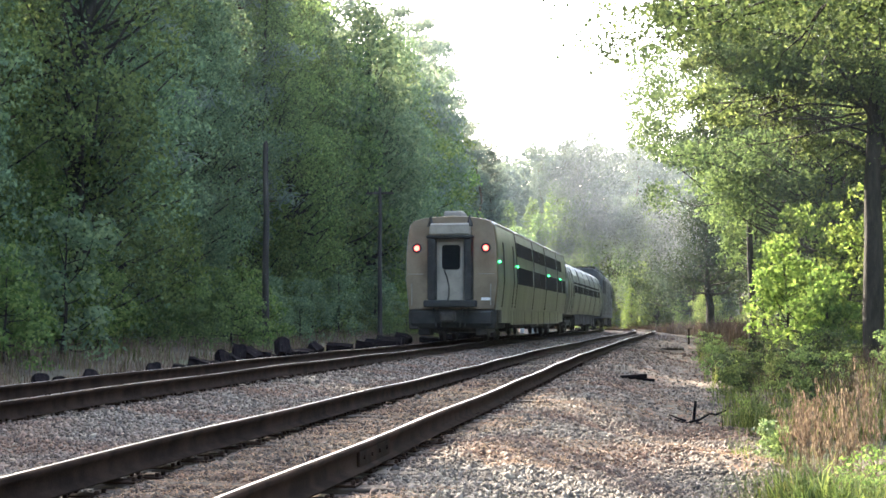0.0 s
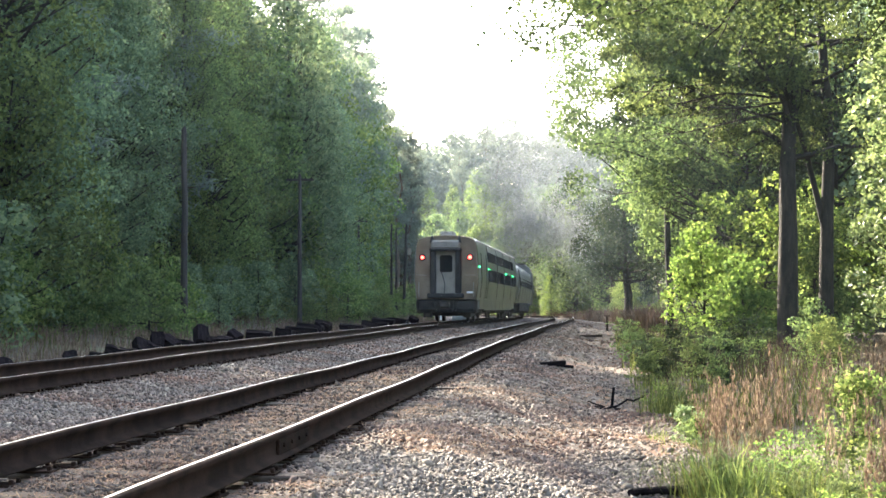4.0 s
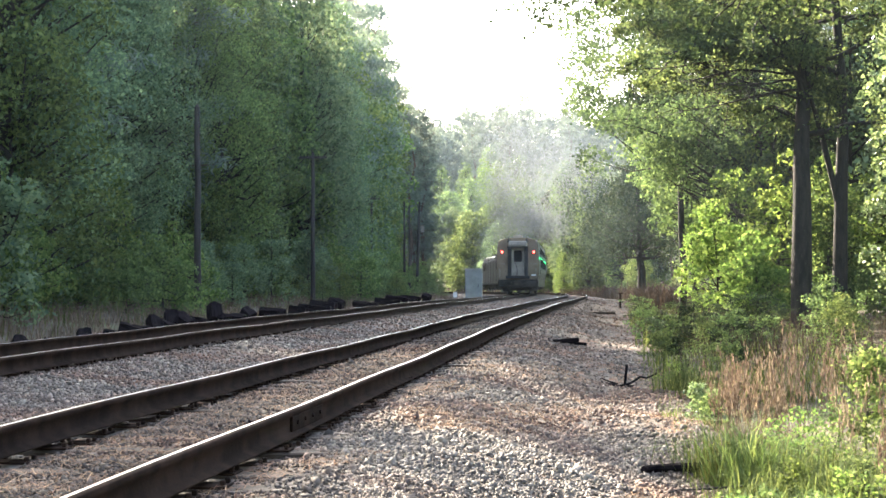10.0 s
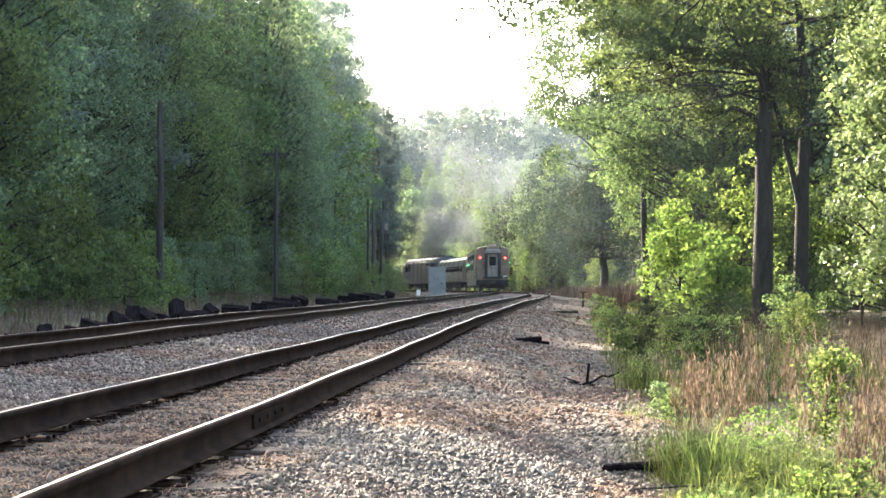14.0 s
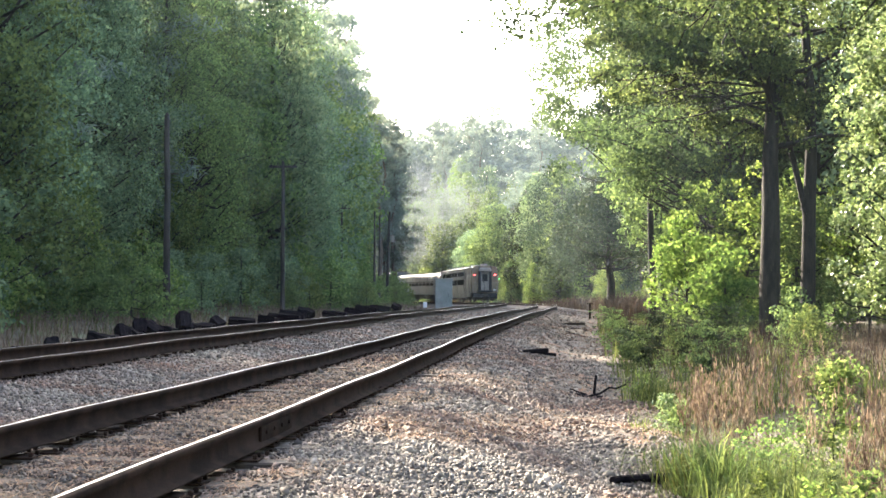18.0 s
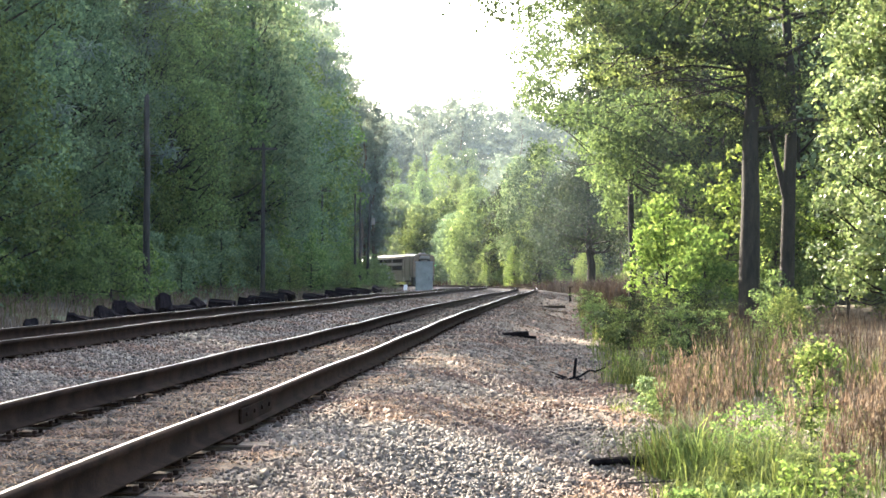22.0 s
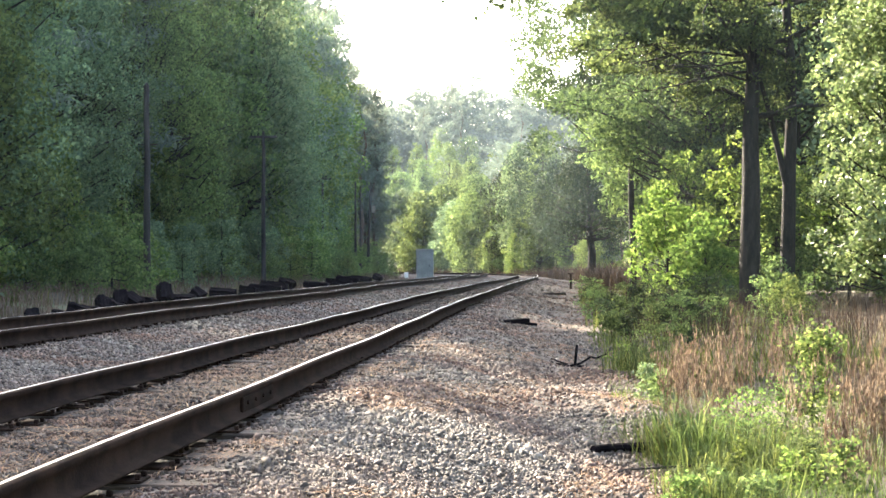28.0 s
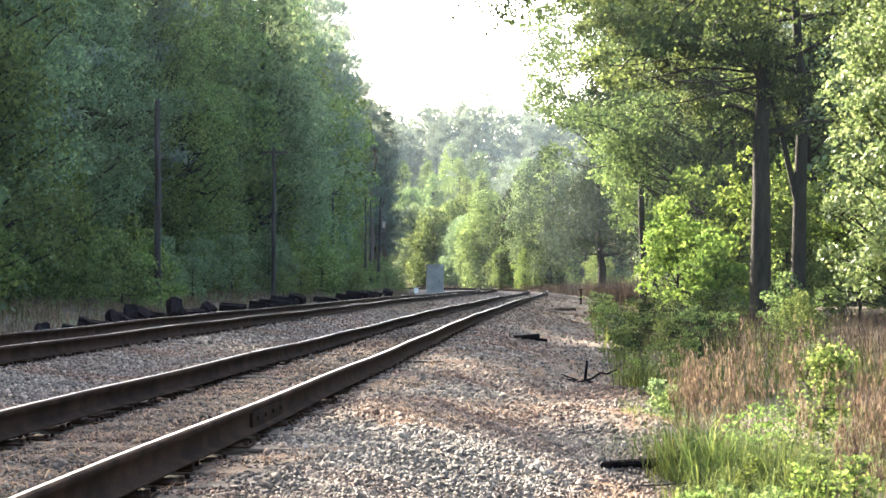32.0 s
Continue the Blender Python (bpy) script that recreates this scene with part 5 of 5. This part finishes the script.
for i, (px, d, h, n) in enumerate(((1185, 14.2, 0.78, 12), (1232, 13.6, 0.95, 18), (1256, 13.0, 0.85, 16), (1283, 13.4, 0.9, 16), (1325, 14.5, 1.05, 12),
                                   (1215, 15.0, 0.8, 10), (1375, 15.5, 1.0, 12), (1515, 10.6, 0.85, 18), (1548, 10.2, 0.9, 18), (1500, 9.6, 0.6, 12),
                                   (1440, 16.5, 1.05, 12), (1560, 13.0, 1.0, 14), (1480, 18, 1.1, 12), (1405, 12.3, 0.8, 7), (1300, 20, 1.0, 10))):
    broom(*at(px, d), h, n, 300 + i)
for i, (px, d, n, h, w) in enumerate(((1195, 11.4, 300, 0.55, 0.011), (1235, 11.0, 260, 0.6, 0.011), (1165, 12.3, 160, 0.42, 0.01), (1270, 10.2, 220, 0.36, 0.011), (1340, 10.8, 140, 0.4, 0.01),
                                      (1120, 19.5, 200, 0.55, 0.014), (1150, 18.5, 160, 0.5, 0.014), (1400, 10.0, 160, 0.4, 0.011), (1300, 9.4, 200, 0.3, 0.011), (1240, 9.2, 160, 0.28, 0.01))):
    tuft(*at(px, d), n, h, 0.13, w, M_GRASS, "arching tuft of bright green grass", 400 + i)


def sapling(name, px, d, h, spread, n, leaf, seed, mat, label, category="bush", clump=0.07, gap=0.5):
    made = hardwood(seed, h, spread, n, leaf, 0.12, girth=0.006 * h + 0.002, limbs=16, clump=max(leaf * 0.8, h * clump), twigs=3, gap=gap)
    x, y = at(px, d)
    t = tree(name, made, M_BARK, mat, label, category)
    t.location = (x, y, float(ground_pts(*[np.array([q]) for q in so(x, y)])[0, 2]) - 0.05)


sapling("sapling", 1440, 13.2, 1.05, 0.24, 1300, 0.05, 501, M_LEAF_YOUNG, "small sapling with bright yellow-green leaves among dry grass", "sapling")
sapling("weed", 1150, 15.5, 0.5, 0.2, 700, 0.04, 502, M_GLOSSLEAF, "small glossy green weed beside the gravel", "weed")
sapling("weed", 1165, 14.8, 0.42, 0.18, 600, 0.04, 503, M_LEAF, "small green weed beside the gravel", "weed")
sapling("weed", 1490, 9.2, 0.4, 0.18, 420, 0.04, 504, M_LEAF_YOUNG, "small yellow-green weed in dry grass", "weed")
for i, (px, d, h) in enumerate(((1215, 9.0, 0.22), (1260, 9.5, 0.25), (1310, 10.2, 0.3), (1365, 11.2, 0.4), (1345, 9.0, 0.25), (1400, 9.4, 0.3), (1285, 11.5, 0.35), (1440, 9.9, 0.35),
                                (1330, 12.2, 0.45), (1390, 13.4, 0.5), (1470, 11.6, 0.45), (1105, 21, 0.5), (1125, 23, 0.6), (1145, 20.5, 0.5), (1385, 24, 0.7), (1415, 22, 0.6), (1440, 27, 0.8), (1360, 28, 0.8))):
    sapling("weed", px, d, h, 0.7 * h, 420, 0.032, 560 + i, (M_LEAF_YOUNG, M_LEAF, M_LEAF_BRIGHT)[i % 3], "low broad-leaved green weed on the verge", "weed")
# Half of these bushes take the shade-coloured leaves.
for i, (px, d, h) in enumerate(((1060, 36, 1.0), (1085, 33, 0.9), (1110, 30, 1.0), (1140, 31, 1.15), (1165, 28, 1.0), (1190, 33, 1.2), (1210, 29, 1.1), (1230, 36, 1.4), (1070, 44, 1.1), (1045, 52, 1.1),
                                (1120, 40, 1.2), (1160, 42, 1.4), (1090, 27, 0.7), (1255, 31, 1.2), (1040, 62, 1.2), (1280, 36, 1.4), (1200, 24, 0.8))):
    for j in range(2):
        sapling("roadside_bush", px + 22 * j - 8, d + 1.7 * j, h * (0.85, 0.62)[j], (0.5, 0.36)[j] * h, 1300, 0.045, 520 + i + 40 * j, (M_LEAF, M_LEAF_SHADE, M_LEAF, M_LEAF_SHADE)[(i + j) % 4],
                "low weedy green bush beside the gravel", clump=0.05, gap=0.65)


def fallen(name, a, b, r0, r1, mat, label, seed, bend=0.06):
    """A lying branch from a to b."""
    r = np.random.default_rng(seed)
    f = np.linspace(0, 1, 7)[:, None]
    P = np.array(a) * (1 - f) + np.array(b) * f + r.normal(0, bend, (7, 3)) * np.array([1, 1, 0.3]) * np.sin(f * math.pi)
    V, F = tube_np(P, np.linspace(r0, r1, 7), 8)
    k = len(V)
    caps = [list(range(7, -1, -1)), list(range(k - 8, k))]
    me = bpy.data.meshes.new(name)
    me.from_pydata(V.tolist(), [], F.tolist() + caps)
    me.materials.append(mat)
    tagged(new(name, me), label, "branch")


def on_ground(px, d, up=0.0):
    x, y = at(px, d)
    return (x, y, float(ground_pts(*[np.array([q]) for q in so(x, y)])[0, 2]) + up)


fallen("fallen_branch", on_ground(1050, 11.3, 0.03), on_ground(1150, 11.9, 0.07), 0.03, 0.05, M_CREOSOTE, "dark fallen branch lying on the gravel", 1, 0.02)
fallen("fallen_twig", on_ground(1095, 10.2, 0.02), on_ground(1235, 10.9, 0.05), 0.006, 0.012, M_BARK, "thin curved twig on the gravel", 2, 0.03)
fallen("fallen_twig", on_ground(985, 21.0, 0.03), on_ground(1040, 21.6, 0.05), 0.012, 0.02, M_CREOSOTE, "dark dead twig by a stake", 3, 0.05)
fallen("fallen_twig", on_ground(1010, 21.2, 0.05), on_ground(1075, 22.2, 0.25), 0.02, 0.012, M_CREOSOTE, "dark dead branch by a stake", 4, 0.06)
fallen("fallen_twig", on_ground(975, 22.0, 0.12), on_ground(1015, 21.4, 0.03), 0.008, 0.015, M_CREOSOTE, "dark dead branch by a stake", 5, 0.05)
fallen("stake", on_ground(1015, 21.4, -0.1), tuple(np.array(on_ground(1021, 21.5, 0.40))), 0.022, 0.02, M_CREOSOTE, "thin dark stake stuck in the gravel", 6, 0.0)


def plank(px, d, turn, size, mat, label, up=0.03, tilt=0):
    x, y, z = on_ground(px, d, up)
    w, l, h = size
    ob = part("broken_plank", boxed(-w / 2, w / 2, -l / 2, l / 2, -h / 2, h / 2, bevel=min(size) * 0.12), mat, None)
    ob.matrix_basis = pose(x, y, z, tilt, 0, turn)
    tagged(ob, label, "plank")


plank(905, 29.5, -70, (0.16, 0.75, 0.08), M_CREOSOTE, "broken dark plank on the shoulder", 0.05, 4)
plank(925, 30.2, -82, (0.12, 0.6, 0.06), M_CREOSOTE, "broken dark plank on the shoulder", 0.04, -6)
plank(975, 62, -75, (0.18, 1.3, 0.1), M_TIE, "grey plank lying on the gravel", 0.05)
plank(345, 11.5, 20, (0.10, 0.14, 0.05), M_CREOSOTE, "dark lump of wood between the rails", 0.0)
plank(530, 23.5, 40, (0.13, 0.22, 0.06), M_CREOSOTE, "dark lump of wood between the tracks", 0.02)

# low post with a cross piece at the bend
x, y, z = on_ground(1010, 78)
post = tagged(new("marker_post"), "short rusty post with a flat top by the track", "post")
post.location = (x, y, z)
part("post", boxed(-0.05, 0.05, -0.05, 0.05, -0.1, 0.8, bevel=0.01), M_RAIL, post)
part("cap", boxed(-0.17, 0.17, -0.08, 0.08, 0.8, 0.86, bevel=0.01), M_RAIL, post)

# old ties dumped beside the far track
def worn_block(w, l, h, r):
    """A broken, rounded length of tie."""
    bm = boxed(-w / 2, w / 2, -l / 2, l / 2, -h / 2, h / 2)
    bmesh.ops.subdivide_edges(bm, edges=bm.edges[:], cuts=2, use_grid_fill=True)
    for v in bm.verts:
        k = (abs(v.co.x) / w + abs(v.co.y) / l + abs(v.co.z) / h) * 2 / 3
        v.co *= 1.12 - 0.22 * k
        v.co += Vector((r.uniform(-1, 1), r.uniform(-1, 1), r.uniform(-1, 1))) * 0.022
    return bm


rd = random.Random(11)
for i, (px, d, up, tilt, turn, length) in enumerate(((8, 28.5, 0.22, 12, 60, 0.8), (58, 29.5, 0.3, 48, 30, 0.5), (112, 29.8, 0.2, 14, 75, 0.6), (140, 30.2, 0.28, 18, 82, 0.6), (160, 30.5, 0.2, 8, 82, 0.5), (184, 31.0, 0.3, 42, 40, 0.5),
        (212, 31.5, 0.42, 50, 20, 0.5), (203, 31.3, 0.25, 20, 60, 0.5), (236, 31.8, 0.3, 30, 60, 0.5), (262, 32.3, 0.18, 10, 70, 0.5), (291, 33.0, 0.42, 52, 35, 0.6), (305, 33.6, 0.22, 18, 65, 0.5), (350, 35.5, 0.28, 34, 50, 0.4),
        (395, 38, 0.25, 6, 80, 0.9), (470, 44, 0.28, 4, 84, 1.3), (485, 45, 0.36, 5, 78, 1.1), (508, 46.5, 0.42, 14, 70, 0.7), (560, 53, 0.26, 6, 80, 1.2), (600, 58, 0.3, 5, 82, 1.4), (615, 60, 0.42, 6, 80, 1.2),
        (640, 63, 0.38, 6, 76, 1.2), (668, 70, 0.42, 20, 60, 0.6), (30, 29.2, 0.18, 8, 70, 0.5), (330, 34.5, 0.18, 9, 75, 0.5), (440, 41, 0.24, 8, 70, 0.7), (-60, 27.6, 0.3, 40, 30, 0.5), (-110, 26.8, 0.25, 20, 60, 0.6), (-25, 28, 0.2, 15, 60, 0.5), (-150, 26.2, 0.3, 35, 40, 0.5))):
    x, y = at(px, d)
    s_, o_ = so(x, y)
    z = float(bed(np.array([s_]), np.array([o_]))[0]) + float(fall(s_))
    ob = part("discarded_tie", worn_block(0.29, length * 0.8, 0.26, rd), M_CREOSOTE, None)
    ob.matrix_basis = pose(x, y, z + up * 0.85, tilt, rd.uniform(-15, 15), turn)
    tagged(ob, "blackened discarded tie dumped beside the far track", "railway tie", "discarded ties")


# ---- line poles and trackside gear ----
def line_pole(px, d, height, base_z, radius=0.14, arms=1, lean=0.0, label="weathered wooden line pole at the forest edge"):
    x, y = at(px, d)
    p = tagged(new("utility_pole"), label, "utility pole", "line poles")
    p.matrix_basis = pose(x, y, base_z, 0, lean, 0)
    r = np.random.default_rng(int(px))
    P = np.array([[r.normal(0, 0.015), r.normal(0, 0.015), h] for h in list(np.linspace(-0.5, height - 0.12, 7)) + [height]])
    V, F = tube_np(P, np.append(np.linspace(radius, radius * 0.64, 7), radius * 0.12), 10)
    me = bpy.data.meshes.new("pole")
    me.from_pydata(V.tolist(), [], F.tolist() + [list(range(len(V) - 10, len(V)))])
    me.materials.append(M_POLE)
    part_mesh("pole", me, p)
    for i in range(arms):
        z = height - 0.35 - 0.5 * i
        arm = part("crossarm", boxed(-0.75, 0.75, -0.05, 0.05, z - 0.06, z + 0.06, bevel=0.01), M_POLE, p)
        for a in (-0.65, -0.3, 0.3, 0.65):
            part("insulator", rod(bmesh.new(), (a, 0, z + 0.06), (a, 0, z + 0.18), 0.03, 0.02, 6), M_WINDOW, arm)


line_pole(260, 58, 8.6, -0.5, 0.16, 0)
line_pole(466, 78, 8.5, -0.5, 0.14, 1)
line_pole(571, 112, 8.2, -0.5, 0.13, 1)
line_pole(629, 132, 8.9, -0.6, 0.13, 0)
line_pole(638, 135, 8.7, -0.6, 0.12, 0)
line_pole(651, 131, 8.8, -0.6, 0.15, 0, 1.6, "dark leaning wooden line pole with a small box")
x, y = at(661, 131)
part("pole_box", boxed(x - 0.15, x + 0.15, y - 0.15, y + 0.15, 5.4, 6.0, bevel=0.03), M_HOOD, None)
bpy.data.objects["pole_box"].parent = bpy.data.objects["utility_pole.005"]
bpy.data.objects["pole_box"].matrix_parent_inverse = bpy.data.objects["utility_pole.005"].matrix_basis.inverted()

x, y, z = on_ground(752, 98)
cabinet = tagged(new("signal_cabinet"), "tall pale grey metal signal cabinet beside the track", "cabinet")
cabinet.location = (x, y, z)
part("housing", boxed(-0.58, 0.58, -0.4, 0.4, 0.1, 2.1, bevel=0.03), M_CABINET, cabinet)
part("roof", boxed(-0.63, 0.63, -0.46, 0.46, 2.1, 2.17, bevel=0.02), M_CABINET, cabinet)
door = part("door", boxed(-0.5, 0.5, -0.43, -0.4, 0.2, 2.0, bevel=0.008), M_CABINET, cabinet)
part("handle", boxed(0.3, 0.34, -0.47, -0.43, 0.95, 1.15, bevel=0.005), M_RUBBER, door)
part("plinth", boxed(-0.6, 0.6, -0.5, 0.5, -0.25, 0.1, bevel=0.02), M_HOOD, cabinet)
x, y, z = on_ground(719, 94)
sw = tagged(new("switch_marker"), "small white trackside marker on a post", "marker")
sw.location = (x, y, z)
part("post", boxed(-0.04, 0.04, -0.04, 0.04, -0.1, 0.75), M_HOOD, sw)
part("plate", boxed(-0.12, 0.12, -0.06, -0.04, 0.45, 0.8, bevel=0.01), M_WHITE, sw)

x, y, z = on_ground(663, 76)
stand = tagged(new("switch_stand"), "low black switch stand beside the far rail", "switch stand")
stand.location = (x, y, z)
part("base", boxed(-0.22, 0.22, -0.15, 0.15, -0.1, 0.12, bevel=0.02), M_CREOSOTE, stand)
part("lamp_box", boxed(-0.1, 0.1, -0.1, 0.1, 0.12, 0.34, bevel=0.03), M_CREOSOTE, stand)

motions()
